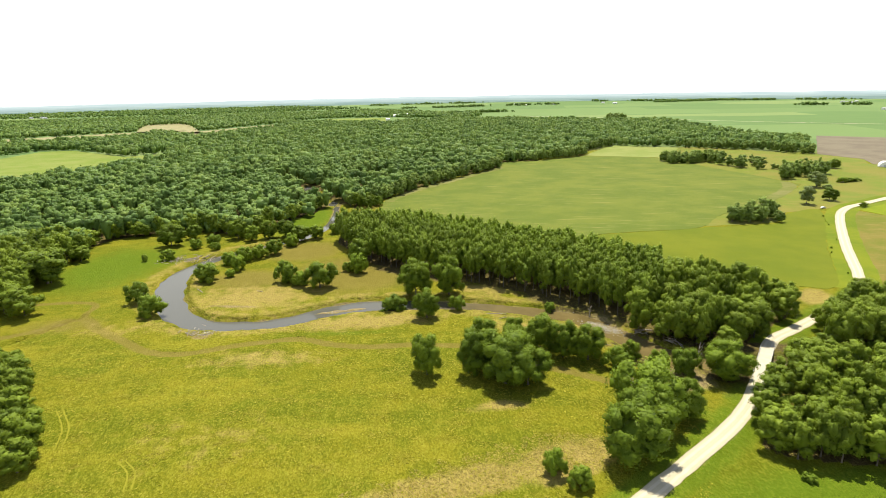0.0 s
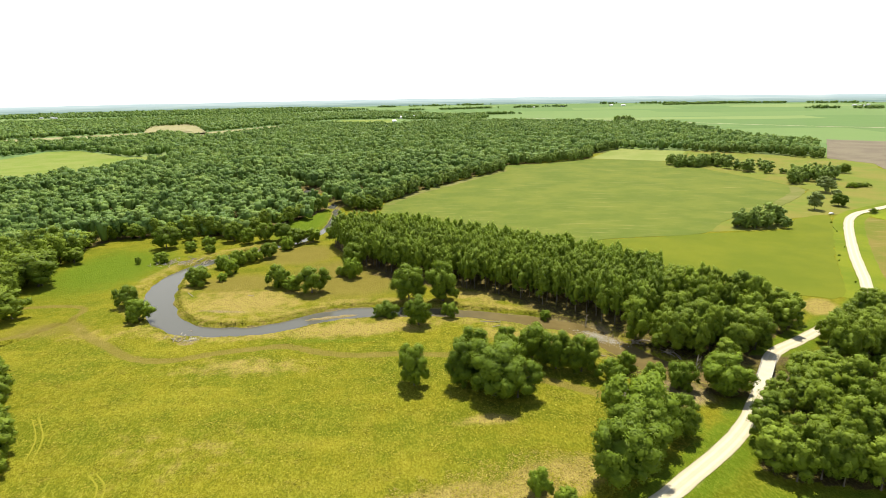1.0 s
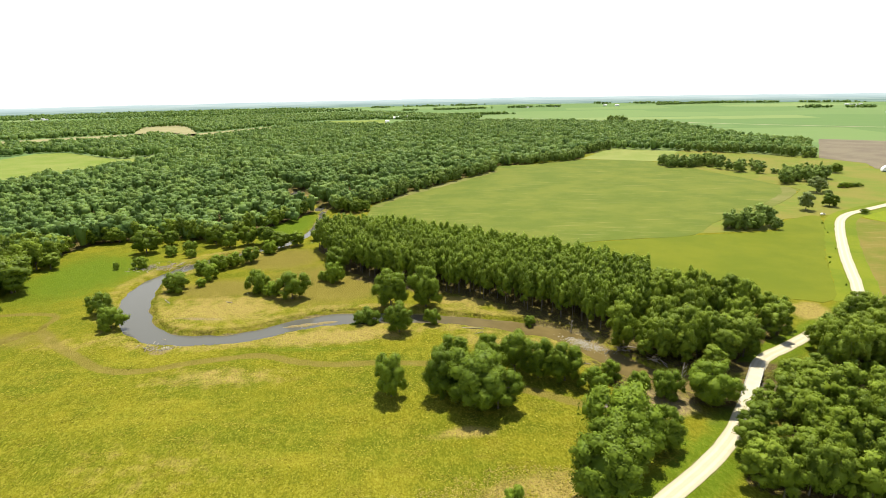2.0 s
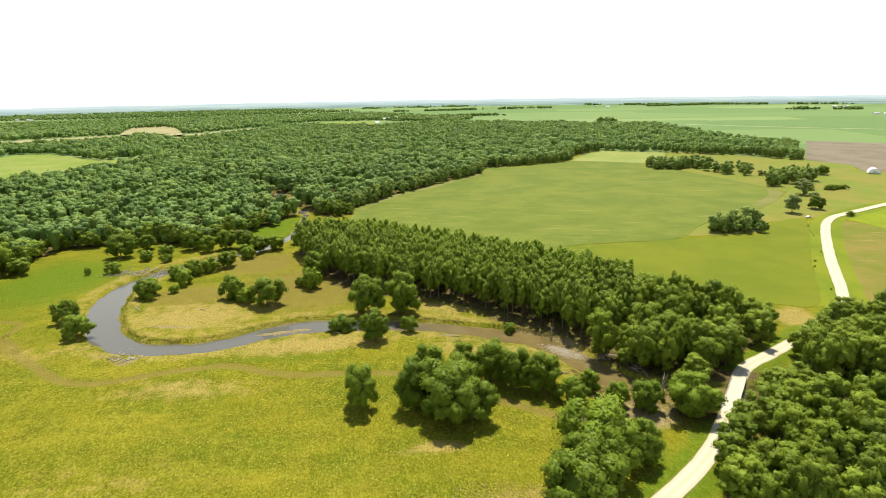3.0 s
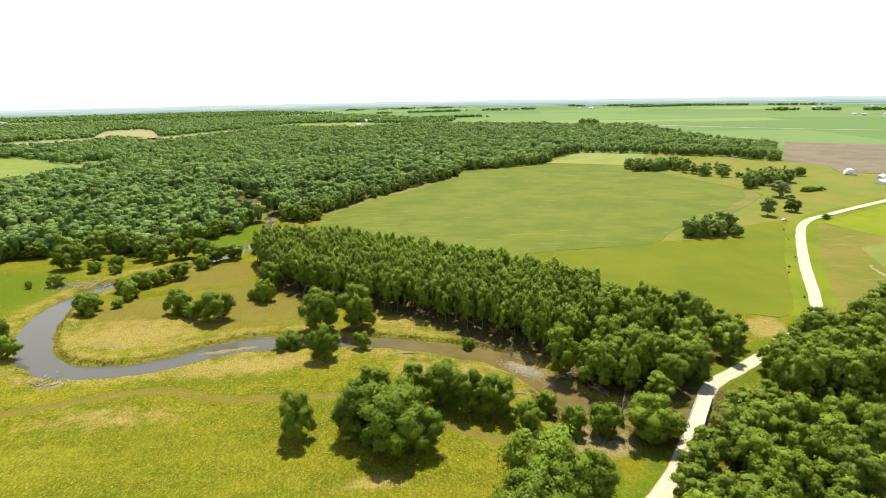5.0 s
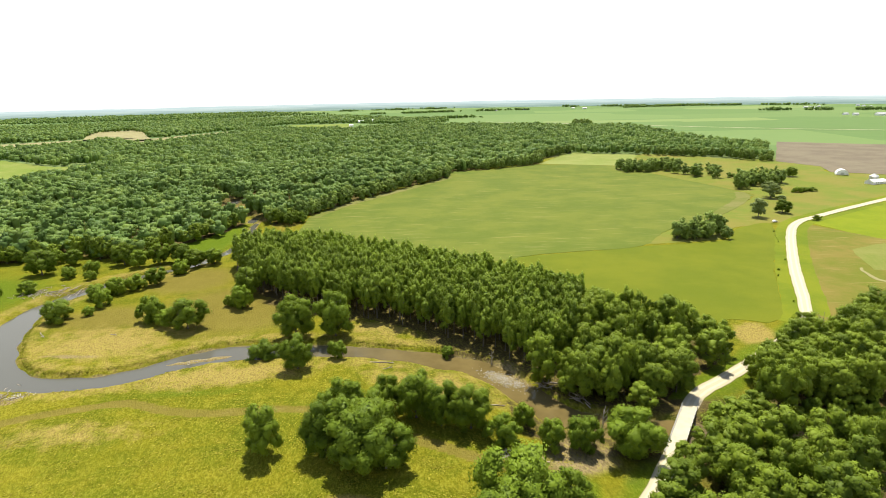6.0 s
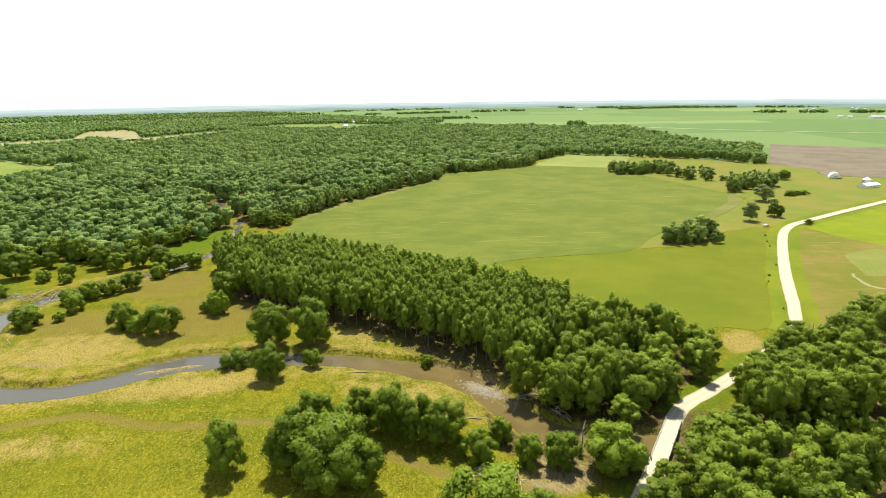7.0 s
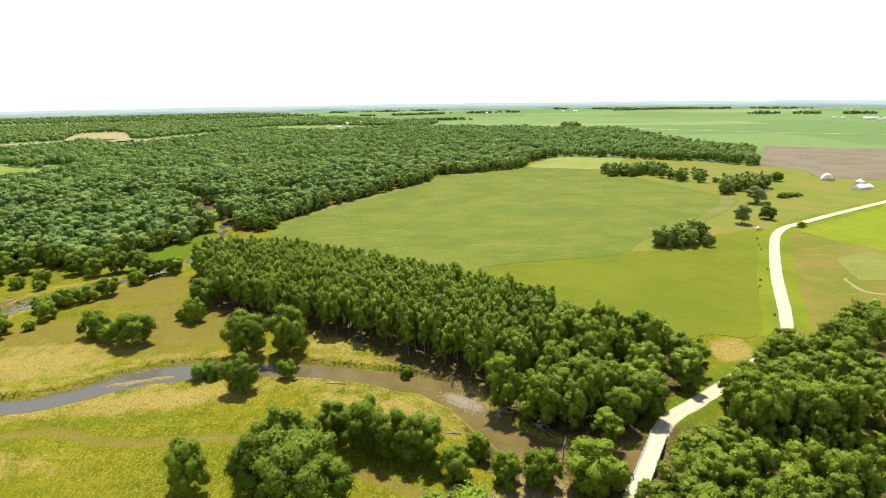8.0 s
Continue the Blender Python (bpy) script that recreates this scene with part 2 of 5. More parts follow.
def smooth(me):
    me.polygons.foreach_set("use_smooth", np.ones(len(me.polygons), bool))
    return me


def part(name, data, material, parent, label=""):
    """One mesh object under a thing or under a part; data is a mesh or a bmesh."""
    if isinstance(data, bmesh.types.BMesh):
        me = bpy.data.meshes.new(name)
        data.to_mesh(me)
        data.free()
        data = me
    if material and not data.materials:
        data.materials.append(material)
    ob = new(name, data)
    ob.parent = parent
    return tagged(ob, label) if label else ob


def thing(name, m, label, category, group="", kind=""):
    ob = new(name)
    ob.empty_display_size = 0.5
    ob.matrix_basis = m
    return tagged(ob, label, category, group, kind)


def add_box(bm, size, at=(0, 0, 0), turn=0.0, bevel=0.0):
    made = bmesh.ops.create_cube(bm, size=1.0, matrix=Matrix.Translation(at) @ Matrix.Rotation(turn, 4, 'Z') @ Matrix.Diagonal((*size, 1)))
    if bevel:
        edges = {e for v in made["verts"] for e in v.link_edges}
        bmesh.ops.bevel(bm, geom=list(edges), offset=bevel, segments=1, affect='EDGES')
    return bm


def box(size, at=(0, 0, 0), turn=0.0, bevel=0.0):
    return add_box(bmesh.new(), size, at, turn, bevel)


def spline(points, step):
    """A smooth line through plan points (any columns), cut every so many metres."""
    p = np.array(points, float)
    p[:, :2] *= U
    p = np.vstack([2 * p[0] - p[1], p, 2 * p[-1] - p[-2]])
    out = []
    for i in range(1, len(p) - 2):
        k = max(2, int(np.hypot(*(p[i + 1] - p[i])[:2]) / step))
        for s in np.arange(k) / k:
            a, b, c, d = p[i - 1], p[i], p[i + 1], p[i + 2]
            out.append(0.5 * (2 * b + (c - a) * s + (2 * a - 5 * b + 4 * c - d) * s * s + (3 * b - a - 3 * c + d) * s ** 3))
    out.append(p[-2])
    return np.array(out)


def nearest(line, x, y):
    """Distance from points to a line, and the line's further columns there."""
    best, extra = np.full(x.shape, 1e9), np.zeros(x.shape + (line.shape[1] - 2,))
    for a, b in zip(line[:-1], line[1:]):
        d = b[:2] - a[:2]
        s = np.clip(((x - a[0]) * d[0] + (y - a[1]) * d[1]) / max(d @ d, 1e-6), 0, 1)
        r = np.hypot(x - a[0] - s * d[0], y - a[1] - s * d[1])
        m = r < best
        best[m] = r[m]
        if line.shape[1] > 2:
            extra[m] = (a[2:] + s[..., None] * (b[2:] - a[2:]))[m]
    return best, extra


def inside(poly, x, y):
    """Which points lie inside a plan outline given in metres."""
    hit = np.zeros(x.shape, bool)
    for (x0, y0), (x1, y1) in zip(poly, np.roll(poly, -1, 0)):
        cross = (y0 > y) != (y1 > y)
        hit ^= cross & (x < (x1 - x0) * (y - y0) / ((y1 - y0) or 1e-9) + x0)
    return hit


def ease(v, lo, hi):
    s = np.clip((v - lo) / (hi - lo), 0, 1)
    return s * s * (3 - 2 * s)


def waves(x, y, size, seed):
    """Soft uneven ground, about -1 to 1."""
    g = np.random.default_rng(seed)
    total = 0
    for k in range(6):
        a, ph, f = g.uniform(0, 6.28), g.uniform(0, 6.28), g.uniform(0.6, 1.9) / size
        total = total + np.sin((x * np.cos(a) + y * np.sin(a)) * f * 6.28 + ph)
    return total / 3.5


# ---- plan: river, road, track ----
RIVER = spline([(-150, 575, 4), (-118, 535, 4), (-105, 509, 4), (-103, 486, 4), (-92, 467, 4), (-77, 452, 2.8), (-71, 425, 2.2),
                (-69, 375, 2.4), (-77, 348, 3.8), (-92, 330, 4), (-113, 312, 4.5), (-128, 283, 5), (-126, 256, 6.6), (-115, 231, 6.2),
                (-103, 216, 5.4), (-89, 208, 5), (-72, 207, 4.8), (-57, 211, 5), (-43, 219, 6.2), (-28, 224, 6.6), (3, 223, 5.2),
                (33, 216.5, 4.4), (49, 210, 5), (63.5, 201, 5.3), (76, 181.5, 5.4), (85, 169, 5.6), (113, 161, 5.2), (150, 158, 2.6), (200, 150, 2.6), (300, 140, 4)], 5.0)
ROAD = spline([(-420, -275), (-240, -130), (-60, 15), (20, 79), (58.5, 108.6), (78.6, 123.8), (88.4, 132.4), (94, 138.4), (103.8, 150.6), (118.4, 170.3), (126.8, 178.6), (138, 185.2), (164.8, 202.6),
               (191, 221.5), (207.5, 243), (233.8, 285), (257.8, 321), (278.6, 350.7), (294.6, 371.1), (311.3, 386.3), (330.2, 396.8), (377, 421.6), (458, 461.8), (620, 540), (900, 660)], 4.0)
TRACK = spline([(-200, 190), (-162, 202), (-147, 217), (-132, 205), (-117, 194), (-103, 184), (-88, 182), (-70, 187), (-51, 191), (-37, 186), (-20, 182.5),
                (12, 181), (40, 163), (56, 153), (72, 147)], 4.0)
SIDE_TRACK = spline([(-190, 232), (-165, 236), (-149, 233), (-146, 218)], 4.0)
GULLY = spline([(-178, 166), (-163, 190), (-157, 199), (-151.5, 210), (-147, 221)], 4.0)
WATER_Z = -1.7
BARS = ((68.5, 195, 9, 4.0, -0.8), (-109, 487, 3.0, 11, 0.3), (-38, 220, 13, 2.0, 0.22))  # low gravel bars: plan place, half sizes, turn


def ground_height(x, y):
    """Height of the land at metres x, y."""
    z = (0.35 * waves(x, y, 60, 3) + 0.12 * waves(x, y, 14, 5)) * (1 - ease(np.hypot(x, y), 270, 335))
    near = (np.abs(x) < 420) & (y > 60) & (y < 760)
    if np.any(near):
        xn, yn, zn = x[near], y[near], z[near]
        d, w = nearest(RIVER, xn, yn)
        half = w[:, 0] * U + 0.8 * waves(xn, yn, 17, 8)
        bank = 1 - ease(d, half - 1.8, half + 2.4)
        zn = zn * (1 - bank) - 2.9 * bank
        for cx, cy, rx, ry, turn in BARS:
            c, s = math.cos(turn), math.sin(turn)
            a, e = (xn / U - cx) * c + (yn / U - cy) * s, (yn / U - cy) * c - (xn / U - cx) * s
            zn = np.maximum(zn, WATER_Z + 0.22 - 1.5 * ease(np.hypot(a / rx, e / ry), 0.75, 1.25))
        gd, _ = nearest(GULLY, xn, yn)
        zn = zn - 1.5 * (1 - ease(gd, 0.3, 2.4)) * (1 - bank) + 0.35 * (1 - ease(np.abs(gd - 4), 0, 3))
        td, _ = nearest(TRACK, xn, yn)  # the track is worn into the meadow
        zn = zn - 0.3 * (1 - ease(td, 1.2, 2.8)) * (1 - bank)
        r, _ = nearest(ROAD, xn, yn)
        over_bridge = np.hypot(xn - 111.1 * U, yn - 160.4 * U) < 13.5
        lift = (1 - ease(r, 4.2, 9.0)) * ~over_bridge * (1 - ease(xn, 190 * U, 205 * U))
        zn = zn * (1 - lift) + 0.45 * lift
        z = z.copy()
        z[near] = zn
    return z


def ground_at(x, y):
    return float(ground_height(np.array([float(x)]), np.array([float(y)]))[0])


# ---- the land ----
# plan outlines of the woods
GROVE = [(-56, 328), (-31, 283), (-8, 267), (20, 249), (40, 236), (60, 219), (76, 203), (92, 203), (112, 243), (90, 268), (62, 294), (20, 322), (-6, 341), (-36, 347), (-54, 345)]
EAST = [(78, 189), (86, 178), (100, 171), (112, 173), (122, 183), (139, 194), (152, 204), (146, 212), (130, 228), (112, 243), (92, 206)]
ROADSIDE = [(85, 117), (88, 121), (94, 124), (103, 132), (112, 141), (119, 147), (127, 148), (140, 144), (175, 138), (230, 136), (230, 110), (150, 105), (106, 109), (94, 112)]
ROADSIDE_N = [(136, 166), (141, 171), (147.5, 178), (152, 186), (167, 196), (186, 208), (205, 212), (240, 222), (270, 190), (240, 163), (170, 167), (146, 167)]
WOOD = [(-214, 300), (-207, 326), (-204, 347), (-191, 359), (-151, 362), (-125, 352), (-104, 385), (-88, 412), (-80, 432), (-82, 446), (-98, 458), (-111, 480), (-114, 512),
        (-100, 520), (-92, 480), (-80, 462), (-62, 440), (-56, 433), (-37, 462), (5, 536), (38, 581), (84, 646), (91, 688), (141, 700), (205, 734), (222, 785), (285, 852),
        (376, 812), (440, 768), (467, 766), (482, 710), (502, 702), (596, 865), (556, 1009), (594, 1345), (354, 1501), (57, 1650), (-100, 1500), (-300, 1600), (-420, 1640),
        (-400, 1500), (-520, 1290), (-640, 1310), (-780, 1225), (-1200, 1180), (-1200, 760), (-420, 300)]


def stretch_axis(lo, a, b, hi, step, grow=1.16):
    mid = list(np.arange(a, b + 1e-6, step))
    s, v, left = step, a, []
    while v > lo:
        s *= grow
        v -= s
        left.append(max(v, lo))
    s, v, right = step, mid[-1], []
    while v < hi:
        s *= grow
        v += s
        right.append(min(v, hi))
    return np.array(left[::-1] + mid + right)


def land():
    xs = stretch_axis(-4950, -215 * U, 195 * U, 4950, 1.8)
    ys = stretch_axis(-900, 95 * U, 330 * U, 4950, 1.8)
    x, y = np.meshgrid(xs, ys)
    x, y = x.ravel(), y.ravel()
    z = ground_height(x, y)
    nx, ny = len(xs), len(ys)
    i = (np.arange(ny - 1)[:, None] * nx + np.arange(nx - 1)).ravel()
    me = smooth(mesh_from("ground", np.stack([x, y, z], 1), np.stack([i, i + 1, i + nx + 1, i + nx], 1)))
    p, q = x / U, y / U
    d, w = nearest(RIVER, x, y)
    edge = d - w[:, 0] * U
    ditch, _ = nearest(ROAD, x, y)
    trod, _ = nearest(TRACK, x, y)
    trod2, _ = nearest(SIDE_TRACK, x, y)

    def blob(cx, cy, rx, ry, turn=0.0):
        c, s = math.cos(turn), math.sin(turn)
        a, b = (p - cx) * c + (q - cy) * s, -(p - cx) * s + (q - cy) * c
        return np.clip(1.25 - np.hypot(a / rx, b / ry), 0, 1)

    top = np.maximum.reduce
    dry = top([0.75 * blob(-80, 236, 42, 22), 0.85 * blob(-25, 205, 45, 9, 0.1), 0.75 * blob(45, 192, 34, 11, -0.35), 1.15 * blob(168, 217, 13, 8, 0.8),
               1.2 * blob(33, 115, 18, 8, 0.3), 0.9 * blob(6, 108, 36, 7, 0.25), 0.75 * blob(21, 141, 13, 4, 0.1), 0.45 * blob(-120, 205, 40, 12), 0.55 * blob(-60, 176, 40, 10),
               0.7 * blob(25, 238, 24, 9, -0.35), 0.5 * (1 - ease(np.abs(edge - 5), 2, 9)) * (q < 340), 0.35 * blob(-60, 130, 40, 20), 0.3 * blob(340, 450, 60, 50), 0.42 * blob(420, 490, 70, 32, 0.5)])
    mud = top([1.0 * (1 - ease(edge, -1.5, 1.2)), 1.1 * blob(80, 152, 11, 9), 0.3 * (1 - ease(trod, 0.8, 2.2)), 0.75 * blob(-86, 226, 16, 2.2, -0.1), 0.8 * blob(70, 202, 9, 4, -0.6), 0.4 * (1 - ease(ditch, 3.0, 4.4)) * (p < 192),
               0.85 * blob(-88, 196, 5, 3), 0.75 * blob(-118, 300, 12, 6), 0.5 * (1 - ease(edge, 0, 2.5)) * (q > 345) * (q < 560)])
    lush = top([0.8 * blob(-170, 290, 45, 60), 1.1 * blob(-88, 392, 22, 62), 0.65 * (1 - ease(ditch, 5, 14)) * (p < 200), 0.5 * blob(-30, 195, 45, 4), blob(100, 95, 60, 20),
                0.3 * blob(-45, 165, 25, 14), 0.8 * blob(75, 138, 9, 14)])
    mow = top([0.7 * blob(400, 520, 140, 120), blob(-38, 268, 44, 40), 0.95 * blob(-72, 310, 30, 28), 0.9 * blob(-48, 438, 16, 26), 0.8 * blob(-52, 385, 14, 40), 0.9 * blob(-90, 262, 30, 20), 0.6 * blob(-150, 210, 30, 14), 0.95 * (1 - ease(trod, 1.4, 3.6)), 0.8 * (1 - ease(trod2, 1.2, 3.2))])
    # fallen leaves under the trees; the east bank strip paints in tree shade
    litter_shade = top([blob(58, 222, 26, 10, -0.62), 1.1 * blob(60, 211, 17, 8, -0.7), 0.9 * blob(-5, 262, 40, 6, -0.55), blob(20, 285, 70, 30, -0.62), blob(85, 225, 60, 28, -0.75), blob(-250, 420, 120, 80), blob(140, 150, 55, 30), 0.8 * (1 - ease(np.abs(edge - 7), 2, 8)) * (p > 66)])
    for outline in (GROVE, EAST, ROADSIDE, ROADSIDE_N, WOOD):
        litter_shade = np.maximum(litter_shade, inside(np.array(outline, float) * U, x, y))
    far = ease(np.hypot(x, y), 950, 1150)
    lush *= 1 - far
    for name, cols in (("cover", (dry * (1 - far), mud, lush)), ("cover_more", (mow, litter_shade, far))):
        at = me.attributes.new(name, 'FLOAT_COLOR', 'POINT')
        at.data.foreach_set("color", np.stack([*cols, np.ones_like(x)], 1).astype(np.float32).ravel())
    me.materials.append(GROUND)
    tagged(new("ground", me), "yellow-green rough meadow and farmland running to the horizon", "ground", kind="structure")


def ribbon(line, half, lift, crown=0.0, cols=5, on_ground=True, jitter=0.0):
    """A band along a line, with its edges a little uneven."""
    d = np.gradient(line[:, :2], axis=0)
    nrm = np.stack([-d[:, 1], d[:, 0]], 1) / np.hypot(d[:, 0], d[:, 1])[:, None]
    rows = []
    for k in np.linspace(-1, 1, cols):
        wob = jitter * waves(line[:, 0], line[:, 1], 9, 4 + int(k > 0)) * abs(k)
        pos = line[:, :2] + nrm * (np.asarray(half) + wob)[:, None] * k
        z = ground_height(pos[:, 0], pos[:, 1]) if on_ground else np.zeros(len(pos))
        rows.append(np.column_stack([pos, z + lift + crown * (1 - abs(k))]))
    v = np.stack(rows, 1).reshape(-1, 3)
    i = (np.arange(len(line) - 1)[:, None] * cols + np.arange(cols - 1)).ravel()
    return v, np.stack([i, i + cols, i + cols + 1, i + 1], 1)


land()
v, f = ribbon(RIVER, RIVER[:, 2] * U + 2.5, WATER_Z, cols=3, on_ground=False)
river = new("water", smooth(mesh_from("water", v, f[:, ::-1])))
river.data.materials.append(WATER)
tagged(river, "shallow brown creek reflecting the pale sky", "river", kind="structure")

BRIDGE_A, BRIDGE_B = np.array([103.7, 150.4]) * U, np.array([118.5, 170.4]) * U
along = np.hypot(*(ROAD[:, :2] - (BRIDGE_A + BRIDGE_B) / 2).T)
cut = int(np.argmin(along))
half_len = np.hypot(*(BRIDGE_B - BRIDGE_A)) / 2
for piece in (ROAD[:cut + 1][along[:cut + 1] > half_len + 0.6], ROAD[cut:][along[cut:] > half_len + 0.6]):
    end = BRIDGE_A if piece[0, 1] < BRIDGE_A[1] else BRIDGE_B
    end = end + ((BRIDGE_A + BRIDGE_B) / 2 - end) * 0.01
    keep = np.vstack([piece, end]) if piece[0, 1] < BRIDGE_A[1] else np.vstack([end, piece])
    v, f = ribbon(keep, 2.85 + 0.5 * ease(keep[:, 1], 225 * U, 275 * U), 0.0, crown=0.12, jitter=0.2, cols=9)
    v[:, 2] = np.maximum(v[:, 2], 0.3) + 0.12
    me = mesh_from("road", v, f[:, ::-1])
    me.attributes.new("across", 'FLOAT', 'POINT').data.foreach_set("value", np.tile(np.linspace(-1, 1, 9), len(keep)).astype(np.float32))
    me.materials.append(GRAVEL)
    tagged(new("road", smooth(me)), "pale crushed limestone gravel road", "road", kind="structure")


verge = ROAD[(ROAD[:, 0] > 190 * U) & (ROAD[:, 0] < 640 * U)]
v, f = ribbon(verge, np.full(len(verge), 10.4), 0.07, jitter=0.5, cols=7)
verge = new("verge", smooth(mesh_from("verge", v, f[:, ::-1])))
verge.data.materials.append(VERGE)
tagged(verge, "bright green grass verge of the gravel road", "verge", kind="structure")


def ruts():
    """Pale pairs of wheel ruts pressed into the meadow grass."""
    n = Nodes("pressed_grass", 0.95, 0.05)
    m = n.color(n.mix(n.noise(0.6, 3), (0.18, 0.175, 0.012), (0.27, 0.25, 0.03)))
    for line in ([(-112, 147), (-104, 137), (-100, 127)], [(-80, 121), (-75, 116), (-73, 110)]):
        for side in (0.0, 1.6):
            v, f = ribbon(spline([(a + side, b + side * 0.3) for a, b in line], 2.0), np.full(1, 0.24), 0.05, jitter=0.12, cols=3)
            me = mesh_from("wheel_rut", v, f[:, ::-1])
            me.materials.append(m)
            tagged(new("wheel_rut", smooth(me)), "pale wheel rut pressed into the meadow grass", "track", kind="structure")


ruts()


def field(name, outline, material, label, lift, cells=1):
    """A sown field laid on the land, its edge following the outline with small wobbles."""
    o = spline([*outline, outline[0]], 6.0)[:-1, :2]
    if not cells:  # straight sides
        o = np.vstack([np.linspace(a, b, 12, endpoint=False) for a, b in zip(outline, [*outline[1:], outline[0]])]) * U
    o = o + np.column_stack([waves(o[:, 0], o[:, 1], 23, 11), waves(o[:, 0], o[:, 1], 23, 12)]) * 0.8
    bm = bmesh.new()
    zs = ground_height(o[:, 0], o[:, 1])
    top = [bm.verts.new((a, b, z + lift)) for (a, b), z in zip(o, zs)]
    low = [bm.verts.new((a, b, z - 0.1)) for (a, b), z in zip(o, zs)]
    face = bm.faces.new(top)
    for k in range(len(top)):
        bm.faces.new((top[k - 1], low[k - 1], low[k], top[k]))
    bmesh.ops.triangulate(bm, faces=[face])
    bmesh.ops.recalc_face_normals(bm, faces=bm.faces[:])
    me = bpy.data.meshes.new(name)
    bm.to_mesh(me)
    bm.free()
    me.materials.append(material)
    return tagged(new(name, me), label, "field", kind="structure")


CROP_EDGE = [(-36, 452), (-17, 498), (6, 531), (39, 576), (84, 638), (93, 682), (141, 694), (206, 728), (301, 687), (315, 611), (339, 497), (325, 470),
             (253, 402), (208, 372), (179, 341), (145, 335), (113, 331), (75, 320), (20, 345), (-30, 375)]
HAY_EDGE = [(113, 330), (145, 334), (179, 339.5), (232, 346), (257, 372), (286, 380), (223, 285), (187, 229), (168, 231), (140, 226), (95, 270), (60, 300), (78, 318)]
field("crop_field", CROP_EDGE, CROP, "broad green field of young row crop", 0.16)
field("hay_field", HAY_EDGE, HAY, "smooth bright green hay field", 0.12)
field("pale_field", [(212, 735), (230, 762), (287, 846), (373, 804), (310, 691)], PALE_FIELD, "pale yellow-green grass field before the wood", 0.16, 0)
field("ploughed_field", [(505, 695), (522, 640), (500, 597), (560, 553), (640, 505), (1000, 690), (675, 940)], PLOUGHED, "bare brown ploughed field", 0.16, 0)
field("brown_pasture", [(196, 226), (230, 280), (256, 320), (282, 354), (306, 384), (320, 352), (330, 326), (400, 300), (430, 230), (270, 190)], BROWN_GRASS, "brown grazed pasture beside the gravel road", 0.05, 0)
field("green_pasture", [(314, 384), (345, 398), (420, 437), (640, 541), (640, 330), (420, 292), (329, 328), (319, 353)], LIME, "vivid green pasture beyond the gravel road", 0.06, 0)
field("small_plot", [(290, 317), (318, 326), (330, 300), (302, 278), (273, 281)], PLOT, "small pale green plot in the brown pasture", 0.12, 0)
field("bare_strip", [(269, 285), (264, 277), (262, 267), (270, 260), (290, 254), (291, 256), (271, 262), (264.2, 268.5), (265.8, 277), (270.5, 285)], STRAW, "pale bare track in the brown pasture", 0.14)
field("clearing", [(-643, 952), (-594, 958), (-507, 887), (-448, 841), (-409, 875), (-370, 795), (-400, 665), (-435, 585), (-640, 610)], CLEARING, "bright green meadow among the woods", 0.16, 0)
GRAINS = [[(-900, 1240), (-700, 1387), (-640, 1386), (-655, 1300), (-760, 1180), (-900, 1150)], [(-690, 1400), (-813, 1664), (-746, 1745), (-560, 1370)],
          [(-560, 1335), (-420, 1618), (-380, 1600), (-440, 1400), (-500, 1240), (-560, 1260)]]
for outline in GRAINS:
    mid = np.mean(outline, 0)
    field("grain_field", [tuple(mid + (np.array(p) - mid) * 1.35) for p in outline], STRAW, "pale ripe grain field among the woods", 0.16, 0)
field("far_meadow", [(-325, 1873), (-123, 1867), (-108, 1590), (-290, 1570)], CLEARING, "bright green meadow beyond the woods", 0.16, 0)

field("pasture", [(182, 344), (205, 369), (252, 403), (300, 442), (335, 477), (340, 500), (316, 611), (303, 690), (375, 806), (440, 766), (482, 699), (505, 694), (522, 640), (500, 597), (560, 553), (640, 505), (560, 513), (457, 467), (376, 427), (329, 402), (298, 386), (284, 383), (255, 374), (231, 348)], PASTURE, "rough olive pasture with scattered trees", 0.06)
field("bare_strip", [(340, 497), (331, 474), (300, 440), (262, 407), (258, 411), (290, 444), (318, 474), (333, 500)], BARE_STRIP, "thin bare strip along the crop field", 0.22)
field("bare_strip", [(-36, 452), (-17, 498), (6, 531), (39, 576), (84, 638), (89, 630), (45, 568), (13, 524), (-10, 492), (-29, 449)], BARE_STRIP, "thin bare strip along the crop field", 0.22)
v, f = ribbon(spline([(300, 1800), (595, 1529), (736, 1372), (874, 1236), (1008, 1134), (1500, 800)], 60), np.full(1, 4.0), 0.6)
far_road = new("road", mesh_from("far_road", v, f[:, ::-1]))
far_road.data.materials.append(GRAVEL)
tagged(far_road, "distant straight gravel road between crop fields", "road", kind="structure")


